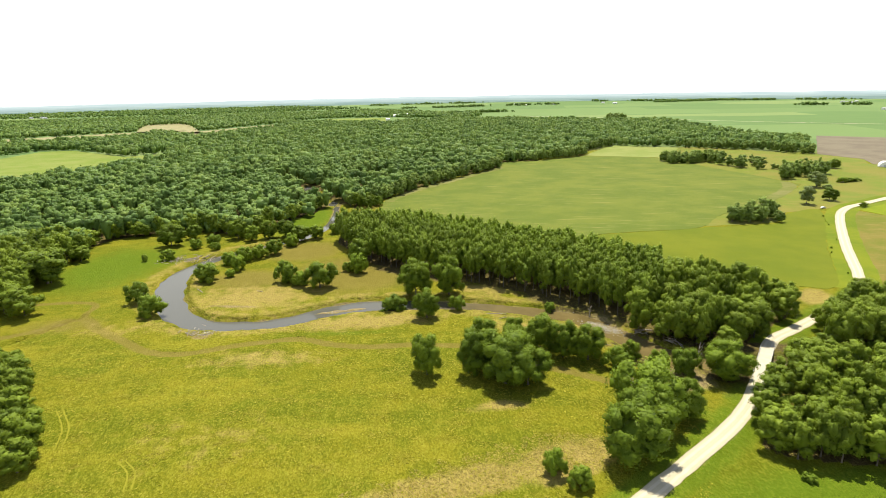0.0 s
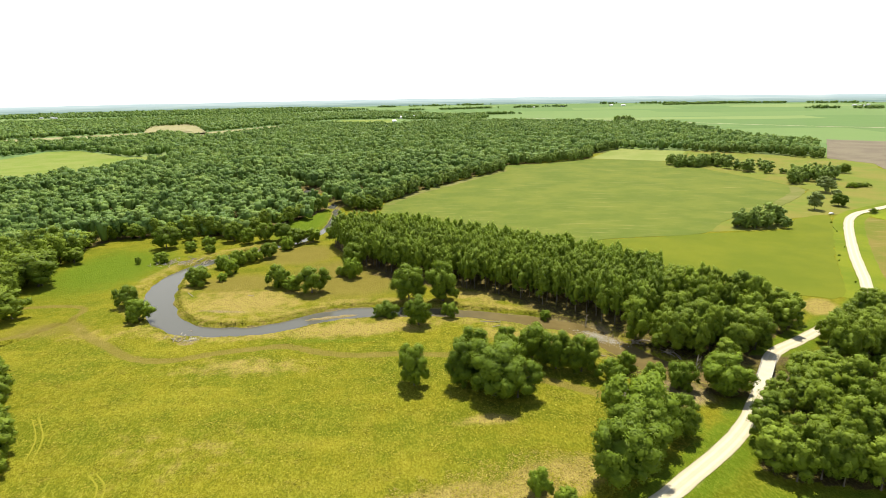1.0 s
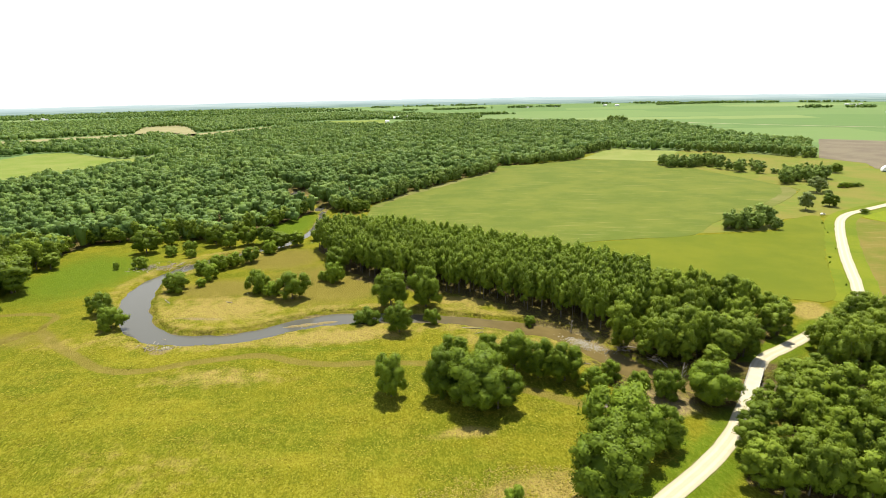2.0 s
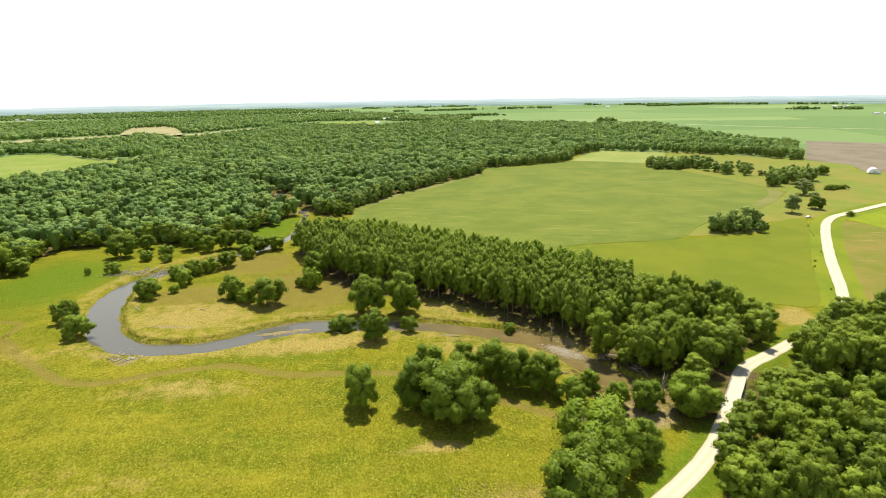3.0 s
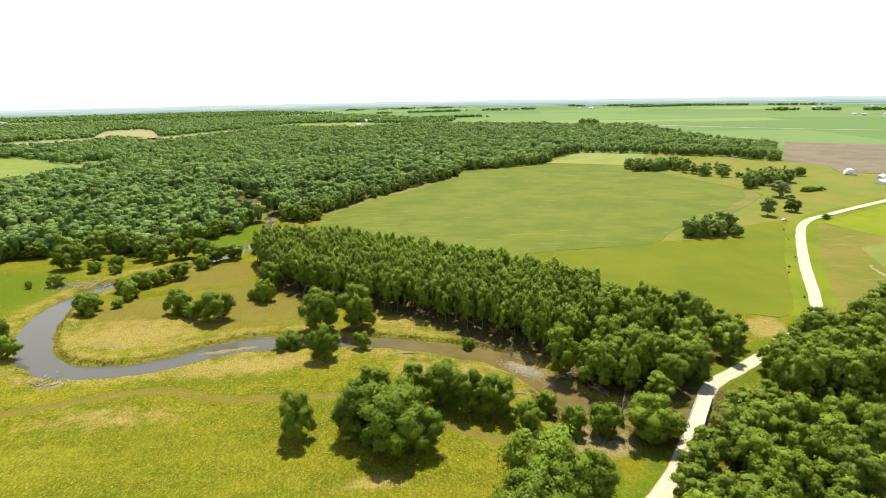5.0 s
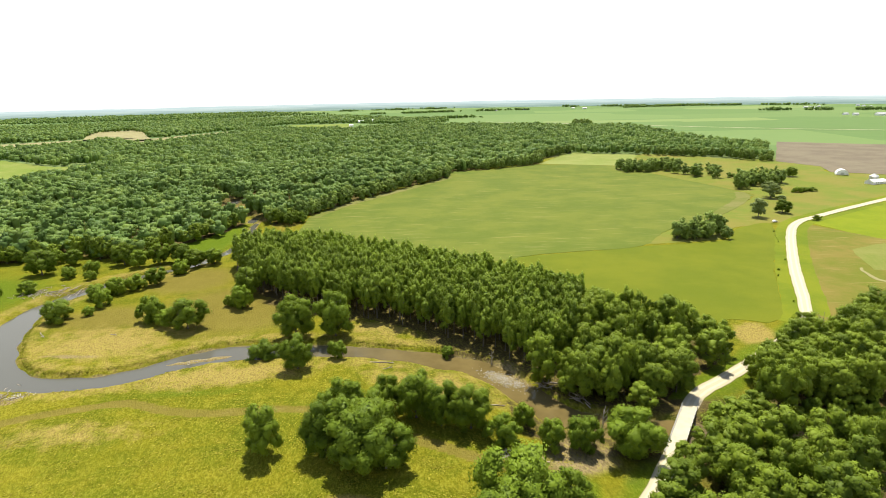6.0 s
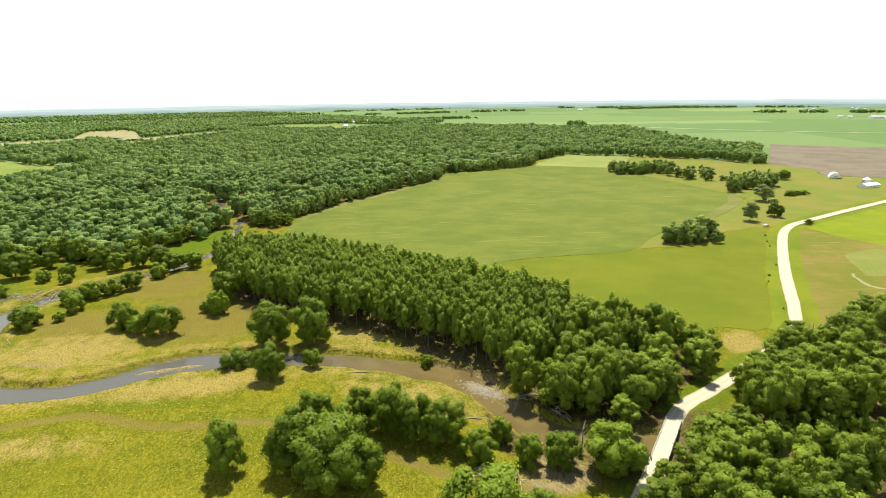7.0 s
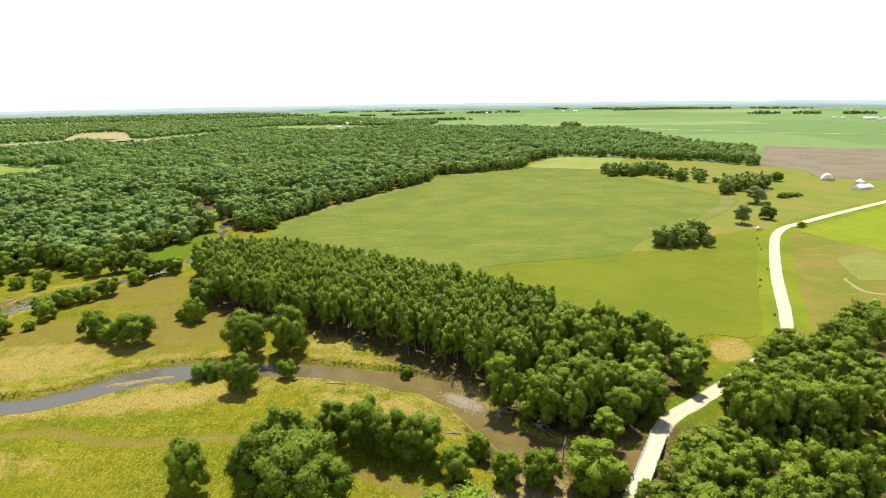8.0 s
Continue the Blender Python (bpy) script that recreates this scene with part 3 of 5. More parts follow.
def distance():
    """A glowing wall with low hazy land and sky painted on, at the end of sight."""
    n = Nodes("haze", 1.0, 0.0)
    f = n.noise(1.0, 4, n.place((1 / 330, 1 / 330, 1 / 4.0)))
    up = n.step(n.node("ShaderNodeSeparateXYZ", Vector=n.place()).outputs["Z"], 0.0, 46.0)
    # haze is put into the glow colour: paler towards the top
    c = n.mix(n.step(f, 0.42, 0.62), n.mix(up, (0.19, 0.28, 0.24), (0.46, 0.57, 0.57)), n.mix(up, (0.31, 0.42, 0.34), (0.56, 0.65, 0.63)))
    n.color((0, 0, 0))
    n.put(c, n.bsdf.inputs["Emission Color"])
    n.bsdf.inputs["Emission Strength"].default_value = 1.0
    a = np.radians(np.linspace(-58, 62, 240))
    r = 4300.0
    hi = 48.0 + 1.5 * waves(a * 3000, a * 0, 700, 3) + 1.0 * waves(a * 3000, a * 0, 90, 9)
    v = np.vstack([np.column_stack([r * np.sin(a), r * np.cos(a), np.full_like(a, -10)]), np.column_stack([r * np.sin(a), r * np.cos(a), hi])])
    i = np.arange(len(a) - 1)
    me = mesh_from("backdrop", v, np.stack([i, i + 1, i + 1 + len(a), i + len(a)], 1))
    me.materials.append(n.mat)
    tagged(new("backdrop", me), "glowing backdrop painted as pale blue-green hazy land at the horizon", "backdrop", kind="structure")


distance()


# ---- trees ----
def leaf_cards(at, out, size, g, lift=0.75):
    """Small bent leaf sprays at given places, facing more or less outward."""
    k = len(at)
    n = out + g.normal(0, 0.5, (k, 3)) + np.array([0, 0, lift])
    n /= np.linalg.norm(n, axis=1)[:, None] + 1e-9
    t = np.cross(n, g.normal(0, 1, (k, 3)))
    t /= np.linalg.norm(t, axis=1)[:, None] + 1e-9
    b = np.cross(n, t)
    s = size * g.uniform(0.6, 1.35, (k, 1))
    v = np.stack([at - t * s * 0.55, at - b * s * 0.42 - n * s * 0.2, at + t * s * 0.6, at + b * s * 0.45 - n * s * 0.25], 1)
    return v.reshape(-1, 3), np.arange(4 * k).reshape(k, 4)


def lump_mesh():
    """A rounded 24-sided block, the inside of a leaf clump."""
    bm = bmesh.new()
    bmesh.ops.create_cube(bm, size=1.0)
    bmesh.ops.subdivide_edges(bm, edges=bm.edges[:], cuts=1, use_grid_fill=True)
    bm.verts.ensure_lookup_table()
    v = np.array([u.co.normalized() for u in bm.verts])
    q = np.array([[u.index for u in f.verts] for f in bm.faces])
    bm.free()
    return v, q


LUMP_V, LUMP_Q = lump_mesh()
SMALL_V = np.array([(x, y, z) for x in (-1, 1) for y in (-1, 1) for z in (-1, 1)]) * 0.62
SMALL_Q = np.array([(0, 1, 3, 2), (4, 6, 7, 5), (0, 4, 5, 1), (2, 3, 7, 6), (0, 2, 6, 4), (1, 5, 7, 3)])


def crown_mesh(name, g, height, radius, base, lobes, subs, cards, leaf, shape):
    """A crown of billowing lobes, each a bunch of leaf clumps, with gaps and an uneven outline."""
    vs, qs, ns, count = [], [], [], 0
    ph, fold = g.uniform(0, 6.28, 3), g.integers(2, 4)
    mid, tall = (height + base) / 2, (height - base) / 2
    rise = 1.6 if height > 4 * radius else 1.0  # narrow crowns have upright clumps

    def add(v, q, n):
        nonlocal count
        vs.append(v)
        qs.append(q + count)
        ns.append(n)
        count += len(v)

    def lump(c, size, lean, block=(LUMP_V, LUMP_Q)):
        add(c + block[0] * g.uniform(0.8, 1.1, (len(block[0]), 1)) * size, block[1], block[0] + lean)

    lump(np.array([0, 0, mid - 0.08 * tall]), np.array([radius * 0.52, radius * 0.52, tall * 0.62]), 0)
    for k in range(lobes):
        up = 1 - 2 * (k + 0.4) / lobes * 0.94
        az = k * 2.39996 + g.uniform(-0.5, 0.5)
        rr = math.sqrt(max(0.0, 1 - abs(up) ** shape))
        reach = (g.uniform(0.5, 0.78) if lobes > 11 else g.uniform(0.42, 0.66)) * (1 + 0.18 * math.sin(fold * az + ph[0]))
        c = np.array([math.cos(az) * rr * radius * reach, math.sin(az) * rr * radius * reach, mid + up * tall * (g.uniform(0.66, 0.84) + 0.1 * math.sin(2 * az + ph[1]))])
        whole = (c - (0, 0, mid)) / (radius, radius, tall)
        size = radius * (g.uniform(0.3, 0.46) if lobes > 11 else g.uniform(0.38, 0.54))
        lump(c, size * 0.5 * np.array([1, 1, rise]), whole * 0.5)
        out = g.normal(0, 1, (cards, 3)) + whole * 0.5
        out /= np.linalg.norm(out, axis=1)[:, None]
        lv, lq = leaf_cards(c + out * size * g.uniform(0.55, 0.95, (cards, 1)) * np.array([1, 1, rise]), out, leaf * 1.15, g, 0.5)
        add(lv, lq, np.repeat(out * 0.8 + whole * 0.4, 4, axis=0))
        for _ in range(subs):
            d = whole * 0.9 + np.array([0, 0, 0.35]) + g.normal(0, 0.75, 3)
            d /= np.linalg.norm(d)
            clump = size * g.uniform(0.42, 0.74)
            at = c + d * size * np.array([0.8, 0.8, 0.8 * rise])
            lump(at, clump * 0.75, d * 0.6, (SMALL_V, SMALL_Q))
            out = g.normal(0, 1, (cards, 3)) + d * 0.5
            out /= np.linalg.norm(out, axis=1)[:, None]
            lv, lq = leaf_cards(at + out * clump * g.uniform(0.55, 1.3, (cards, 1)) * np.array([1, 1, 0.9 * rise]), out, leaf, g, 0.5)
            add(lv, lq, np.repeat(out * 0.75 + d * 0.45 + whole * 0.25 + g.normal(0, 0.12, out.shape), 4, axis=0))
    v = np.vstack(vs)
    v[:, :2] *= 1.02 * radius / np.percentile(np.hypot(v[:, 0], v[:, 1]), 96)
    v[:, 2] = np.maximum(base + (v[:, 2] - base) * (height - base) / (np.percentile(v[:, 2], 99.5) - base), 0.12)
    return rounded(mesh_from(name, v, np.vstack(qs)), np.vstack(ns))


def tube(path, radii, sides=6):
    p = np.array(path, float)
    d = np.gradient(p, axis=0)
    vs = []
    for c, t, r in zip(p, d, radii):
        t = t / (np.linalg.norm(t) + 1e-9)
        a = np.cross(t, (0.3, 1, 0.2))
        a /= np.linalg.norm(a)
        b = np.cross(t, a)
        ang = np.arange(sides) / sides * 2 * np.pi
        vs.append(c + r * (np.cos(ang)[:, None] * a + np.sin(ang)[:, None] * b))
    qs = []
    for k in range(len(p) - 1):
        for s in range(sides):
            e = (s + 1) % sides
            qs.append((k * sides + s, k * sides + e, (k + 1) * sides + e, (k + 1) * sides + s))
    return np.vstack(vs), np.array(qs)


def join(pieces):
    vs, qs, count = [], [], 0
    for v, q in pieces:
        vs.append(v)
        qs.append(q + count)
        count += len(v)
    return np.vstack(vs), np.vstack(qs)


def trunk_mesh(g, height, base, girth):
    """A tapered, slightly bent trunk."""
    top = height * 0.82
    lean = g.normal(0, 0.35, 2)
    hs = np.array([-0.4, 0.5, base, (base + top) / 2, top])
    path = [(lean[0] * (h / height) ** 2 * 2, lean[1] * (h / height) ** 2 * 2, h) for h in hs]
    return smooth(mesh_from("trunk", *tube(path, girth * np.array([1.5, 1.05, 0.8, 0.5, 0.12]), 7)))


def limb_mesh(g, height, base, radius, girth, k):
    """One limb, rising outward from the trunk."""
    az, h = k * 2.4 + g.uniform(-0.4, 0.4), base + (height * 0.82 - base) * g.uniform(0.05, 0.5)
    out = radius * g.uniform(0.45, 0.75)
    path = [(0, 0, h), (math.cos(az) * out * 0.5, math.sin(az) * out * 0.5, h + 0.12 * height), (math.cos(az) * out, math.sin(az) * out, h + 0.2 * height)]
    return smooth(mesh_from("limb", *tube(path, girth * np.array([0.5, 0.33, 0.1]), 5)))


KINDS = {
    # height, radius, crown base, lobes, clumps a lobe, leaves a clump, leaf size, roundness, girth, leaves
    "oak": (15, 7.0, 0.9, 17, 6, 76, 0.46, 3.4, 0.38, LEAF_OAK),
    "bush": (8, 5.2, 0.1, 13, 5, 66, 0.42, 3.4, 0.16, LEAF_BUSH),
    "poplar": (19, 3.6, 3.2, 13, 3, 34, 0.55, 4.5, 0.24, LEAF_POPLAR),
    "wood": (17, 6.6, 1.6, 13, 5, 46, 0.56, 3.0, 0.34, LEAF_WOOD),
    "mid": (17, 6.6, 1.6, 9, 4, 32, 0.8, 3.2, 0.34, LEAF_WOOD),
    "copse": (17, 6.6, 0.3, 9, 3, 26, 0.95, 4.0, 0.34, LEAF_FIELD),
    "pale": (12, 5.5, 1.6, 10, 4, 26, 0.5, 2.8, 0.28, LEAF_PALE),
}
STOCK, USED = {}, {}


def plant(kind, x, y, height, radius, name, label, group=""):
    """A tree or bush at plan metres x, y, grown to a height and a crown radius."""
    h0, r0, base, lobes, subs, cards, leaf, shape, girth, mat = KINDS[kind]
    i = USED[kind, name, label] = USED.get((kind, name, label), -1) + 1
    pick = (kind, i % 4)
    if pick not in STOCK:
        g = np.random.default_rng(100 + 7 * len(STOCK))
        STOCK[pick] = (crown_mesh(kind + "_crown", g, h0, r0, base, lobes, subs, cards, leaf, shape), trunk_mesh(g, h0, base, girth),
                       [limb_mesh(g, h0, base, r0, girth, k) for k in range(2 if kind == "poplar" else 4)])
    m = Matrix.LocRotScale((x, y, ground_at(x, y)), Euler((0, 0, rng.uniform(0, 6.28))), (radius / r0, radius / r0 * rng.uniform(0.9, 1.1), height / h0))
    ob = thing(name, m, label, "bush" if kind == "bush" else "tree", group)
    part("trunk", STOCK[pick][1], BARK, ob)
    for limb in STOCK[pick][2]:
        part("limb", limb, BARK, ob)
    part("crown", STOCK[pick][0], mat, ob)
    return ob


# trees that stand alone or in small groups: kind, plan x, y, height and radius in plan steps
LONE = [("oak", -2, 161, 14, 5.2), ("oak", -2, 208, 12, 5.4), ("oak", -7, 233, 17, 7.2), ("oak", 8, 233, 18, 7.2), ("bush", -16, 219, 8, 5.8),
        ("oak", -53, 247, 13, 7.5), ("oak", -159, 329, 14, 7.5), ("oak", -38, 283, 14, 6.4), ("oak", 18, 172, 14, 6.6), ("oak", 23, 154, 17, 9)]
MORE = [("oak", 30, 153, 13, 6.8), ("oak", 14, 160, 15, 6), ("oak", 30, 179, 11, 5), ("oak", 38, 174, 14, 6), ("oak", 45, 169, 13, 5.2), ("oak", 53, 167, 13, 6.2),
        ("oak", 93, 152, 13, 7.6), ("oak", 60, 131, 18, 9.6), ("oak", 49, 114, 16, 8.4), ("oak", 70, 132, 12, 5.4), ("oak", 55, 122, 16, 8), ("oak", 26, 160, 16, 7.5)]
BUSHES = [("bush", 11, 215, 6, 3.4), ("bush", -37, 268, 10, 4.6), ("bush", -71, 257, 11, 5.6), ("bush", -63, 251, 7, 4.2), ("bush", -112, 262, 9, 6.6), ("bush", -102, 267, 4, 2.6),
          ("bush", -132, 235, 10, 5.6), ("bush", -119, 219, 9, 5.6), ("bush", -160, 298, 4, 1.8), ("bush", -43, 271, 5, 3), ("bush", 61, 160, 8, 5),
          ("bush", 68, 167, 7, 3.4), ("bush", 73, 157, 8, 4), ("bush", 81, 155, 9, 4.6), ("bush", 29, 111, 7, 3), ("bush", 34, 106, 5, 3), ("bush", 50, 214, 4, 2.6), ("bush", 88, 105, 1.6, 1.8)]
for kind, a, b, h, r in LONE + MORE:
    plant(kind, (a + 0.006 * b) * U, b * U, h * U, r * U, "meadow_tree" if kind == "oak" else "bush", "dark green leafy tree standing in the open meadow", "meadow trees")
for kind, a, b, h, r in BUSHES:
    plant(kind, (a + 0.006 * b) * U, b * U, h * U, r * U, "bush", "rounded green willow bush near the creek", "creek bushes")
CREEKSIDE = [(-187, 355, 9, 5), (-150, 346, 9, 5), (-121, 343, 13, 6), (-110, 337, 10, 5), (-101, 342, 12, 6), (-90, 344, 11, 6), (-79, 334, 10, 6), (-70, 338, 9, 5),
             (-108, 288, 7, 4.6), (-101, 293, 8, 5), (-95, 299, 8, 5), (-88, 305, 9, 5), (-161, 351, 8, 4), (-139, 322, 6, 4), (-131, 329, 7, 4), (-126, 318, 5, 3),
             (-146, 300, 6, 4), (-100, 278, 8, 4.4), (-60, 350, 7, 4), (-82, 322, 8, 4.5), (-54, 436, 11, 5.5), (-46, 430, 9, 5), (-39, 437, 8, 5), (-47, 442, 10, 5.5)]
for a, b, h, r in CREEKSIDE:
    plant("oak" if h > 8 else "bush", a * U, b * U, h * U, r * U, "creek_tree" if h > 8 else "bush", "green tree at the edge of the winding creek", "creek trees")
COPSE = [(206, 353, 11, 5), (212, 352, 12, 5), (219, 356, 13, 5), (225, 358, 15, 5.6), (231, 359, 15, 5.4), (237, 359, 13, 5), (235, 349, 8, 3.8), (217, 350, 10, 4.2), (226, 351, 11, 4.6), (210, 357, 12, 5),
         (338, 622, 13, 6), (345, 612, 12, 6), (352, 603, 13, 6), (368, 600, 10, 5), (347, 594, 14, 7), (382, 632, 10, 5), (388, 629, 8, 4.5), (362, 582, 13, 6), (376, 580, 6, 5), (366, 550, 8, 5)]
for a, b, h, r in COPSE:
    plant("copse", a * U, b * U, h * U, r * U, "copse_tree", "dark green tree in a field copse", "copse trees")
for a, b, h, r in [(346, 470, 14, 8), (290.5, 402, 14, 6.4), (338, 446, 7, 4)]:
    plant("pale", a * U, b * U, h * U, r * U, "pasture_tree", "pale grey-green tree with thin foliage", "pasture trees")
for a, b, h, r in [(317, 414, 10, 6), (439, 575, 10, 6)]:
    plant("oak", a * U, b * U, h * U, r * U, "pasture_tree", "dark green tree standing alone in the pasture", "pasture trees")

for a, b, h, r in [(384, 490, 5, 5), (391, 493, 4, 4.5), (399, 494, 4, 5)]:
    plant("bush", a * U, b * U, h * U, r * U, "bush", "low spreading shrub in the olive pasture", "pasture shrubs")


def scatter(poly, gap, g, jitter=0.38):
    """Points about evenly spread, in metres, inside a plan outline."""
    o = np.array(poly, float) * U
    (x0, y0), (x1, y1) = o.min(0), o.max(0)
    x, y = np.meshgrid(np.arange(x0, x1, gap), np.arange(y0, y1, gap * 0.9))
    x = x + (np.arange(x.shape[0]) % 2)[:, None] * gap / 2
    x, y = x + g.uniform(-jitter, jitter, x.shape) * gap, y + g.uniform(-jitter, jitter, y.shape) * gap
    k = inside(o, x, y)
    return x[k], y[k]


g = np.random.default_rng(17)
for belt, low, high in (([(283, 640), (300, 632), (352, 632), (354, 660), (330, 668), (288, 668)], 12, 18), ([(340, 508), (352, 510), (408, 538), (412, 556), (380, 548), (346, 528)], 14, 21),
                        ([(502, 1510), (545, 1500), (550, 1545), (507, 1555)], 14, 22), ([(562, 1398), (588, 1393), (588, 1424), (564, 1430)], 11, 16)):
    px, py = scatter(belt, 11.0, g)
    for a, b in zip(px, py):
        plant("copse", a, b, g.uniform(low, high), g.uniform(5.5, 7.5), "copse_tree", "dark green tree in a field copse", "copse trees")
g = np.random.default_rng(41)
ditch = ROAD[(ROAD[:, 0] > 197 * U) & (ROAD[:, 0] < 288 * U)][::3]
for a, b in ditch[g.uniform(0, 1, len(ditch)) < 0.6, :2]:
    plant("bush", a - 7.5 + g.normal(0, 1.8), b + 3 + g.normal(0, 4.0), g.uniform(0.5, 1.4), g.uniform(0.35, 1.0), "bush", "small green shrub in the roadside ditch", "ditch shrubs")
for a, b, h, r in [(222, 226, 13, 6), (213, 219, 11, 5.5), (237, 232, 10, 5), (323, 387, 4, 2.6), (327, 389.5, 3, 2.2)]:
    plant("mid", a * U, b * U, h * U, r * U, "roadside_tree", "dark green tree beside the gravel road", "roadside trees")
g = np.random.default_rng(21)
px, py = scatter(GROVE, 6.1, g, 0.28)
front = np.polyval(np.polyfit(*(np.array(GROVE[:7]) * U).T, 2), px)
order = np.argsort(py - front)
px, py = px[order], py[order]
for a, b in zip(px[:290], py[:290]):
    plant("poplar", a, b, g.uniform(18.5, 24), g.uniform(3.1, 4.4), "poplar", "tall planted poplar with a bare trunk in a dense grove", "grove poplars")


def back_rows(px, py, g):
    """The hindmost poplars of the grove, trunks and crowns together."""
    crown = crown_mesh("rows", g, 19, 3.6, 3.5, 10, 2, 20, 0.85, 4.0)
    stem = trunk_mesh(g, 19, 5.5, 0.24)
    for name, me, mat in (("grove_crowns", crown, LEAF_POPLAR), ("grove_trunks", stem, BARK)):
        v = np.empty(len(me.vertices) * 3, np.float32)
        me.vertices.foreach_get("co", v)
        v = v.reshape(-1, 3)
        q = np.empty(len(me.loops), np.int32)
        me.loops.foreach_get("vertex_index", q)
        q = q.reshape(-1, 4)
        pieces = []
        for a, b in zip(px, py):
            t, s, h = g.uniform(0, 6.28), g.uniform(0.9, 1.2), g.uniform(0.95, 1.2)
            rot = np.array([[math.cos(t) * s, -math.sin(t) * s, 0], [math.sin(t) * s, math.cos(t) * s, 0], [0, 0, h]])
            pieces.append((v @ rot.T + (a, b, -0.1), q))
        out = mesh_from(name, *join(pieces))
        out.materials.append(mat)
        tagged(new(name, out), "close rows of planted poplars behind the grove's edge", "trees", kind="stuff")


back_rows(px[290:], py[290:], np.random.default_rng(64))
px, py = scatter(EAST, 8.6, g)
for a, b in zip(px, py):
    plant("wood", a, b, g.uniform(13, 21.5), g.uniform(4.4, 7.2), "bank_tree", "broad dark green tree crowding the creek bank", "bank trees")
for poly in (ROADSIDE, ROADSIDE_N):
    px, py = scatter(poly, 9.0, g)
    for a, b in zip(px, py):
        if a < 0.95 * b + 22:
            plant("wood", a, b, g.uniform(9.5, 19), g.uniform(4.4, 7.4), "roadside_tree", "broad leafy tree in the roadside wood", "roadside trees")
for a, b, h, r in [(112, 147, 11, 5.2), (118, 152, 12, 5.6), (124, 157, 12, 5.6), (126, 163, 9, 4.6), (134, 164, 9, 4.6), (102, 139, 11, 5), (97, 134, 10, 4.8), (92, 128, 9, 4.2), (129, 159, 10, 4.6),
                   (96, 176, 11, 4.6), (104, 171, 9, 4.2), (110, 176, 12, 5), (119, 179.5, 14, 5.2), (86, 181, 8, 4), (147, 182, 12, 4.6), (153, 186, 12, 4.8), (160, 191, 9, 4.4), (176, 206, 10, 4.8), (184, 212, 10, 4.8)]:
    plant("wood", a * U, b * U, h * U, r * U, "roadside_tree", "leafy tree leaning over the creek beside the bridge", "bridge trees")
bank = spline([(142, 167), (156, 168), (178, 166), (215, 162)], 8.5)[:, :2]
for a, b in bank + g.normal(0, 1.0, bank.shape):
    plant("wood", a, b, g.uniform(17, 21), g.uniform(5.6, 7.0), "roadside_tree", "leafy tree overhanging the shaded creek", "bridge trees")
south = spline([(88, 115), (96, 112), (108, 109), (150, 106)], 7.5)[:, :2]
for a, b in south + g.normal(0, 0.8, south.shape):
    plant("wood", a, b, g.uniform(13, 17), g.uniform(5.0, 6.6), "roadside_tree", "broad leafy tree in the roadside wood", "roadside trees")
under = spline([(140, 162), (156, 162.5), (178, 159), (215, 154)], 5.0)[:, :2]
for a, b in under + g.normal(0, 1.0, under.shape):
    plant("bush", a, b, g.uniform(4, 7), g.uniform(3, 4.2), "bush", "dark green shrub on the shaded creek bank", "bank shrubs")
NEAR_LEFT = [(-165, 190), (-135, 166), (-110, 138), (-99, 118), (-120, 110), (-180, 150)]
px, py = scatter(NEAR_LEFT, 9.5, g)
for a, b in zip(px, py):
    plant("wood", a, b, g.uniform(10, 14), g.uniform(5, 6.6), "thicket_tree", "green tree of a thicket at the meadow edge", "thicket trees")
px, py = scatter([(-215, 213), (-180, 213), (-180, 232), (-193, 252), (-186, 264), (-200, 292), (-199, 312), (-209, 330), (-245, 330), (-245, 213)], 10.0, g)
for a, b in zip(px, py):
    plant("mid", a, b, g.uniform(14, 20), g.uniform(5, 7), "edge_tree", "big rounded tree at the wood's edge", "wood edge trees")
for a, b, h, r in [(-190, 264, 17, 11), (-204, 272, 15, 10), (-173, 223, 13, 8), (-186, 230, 13, 8), (-196, 302, 9, 6), (-205, 290, 12, 8), (-212, 255, 13, 8), (-200, 220, 12, 8)]:
    plant("wood", a * U, b * U, h * U, r * U, "edge_tree", "big rounded tree at the wood's edge", "wood edge trees")


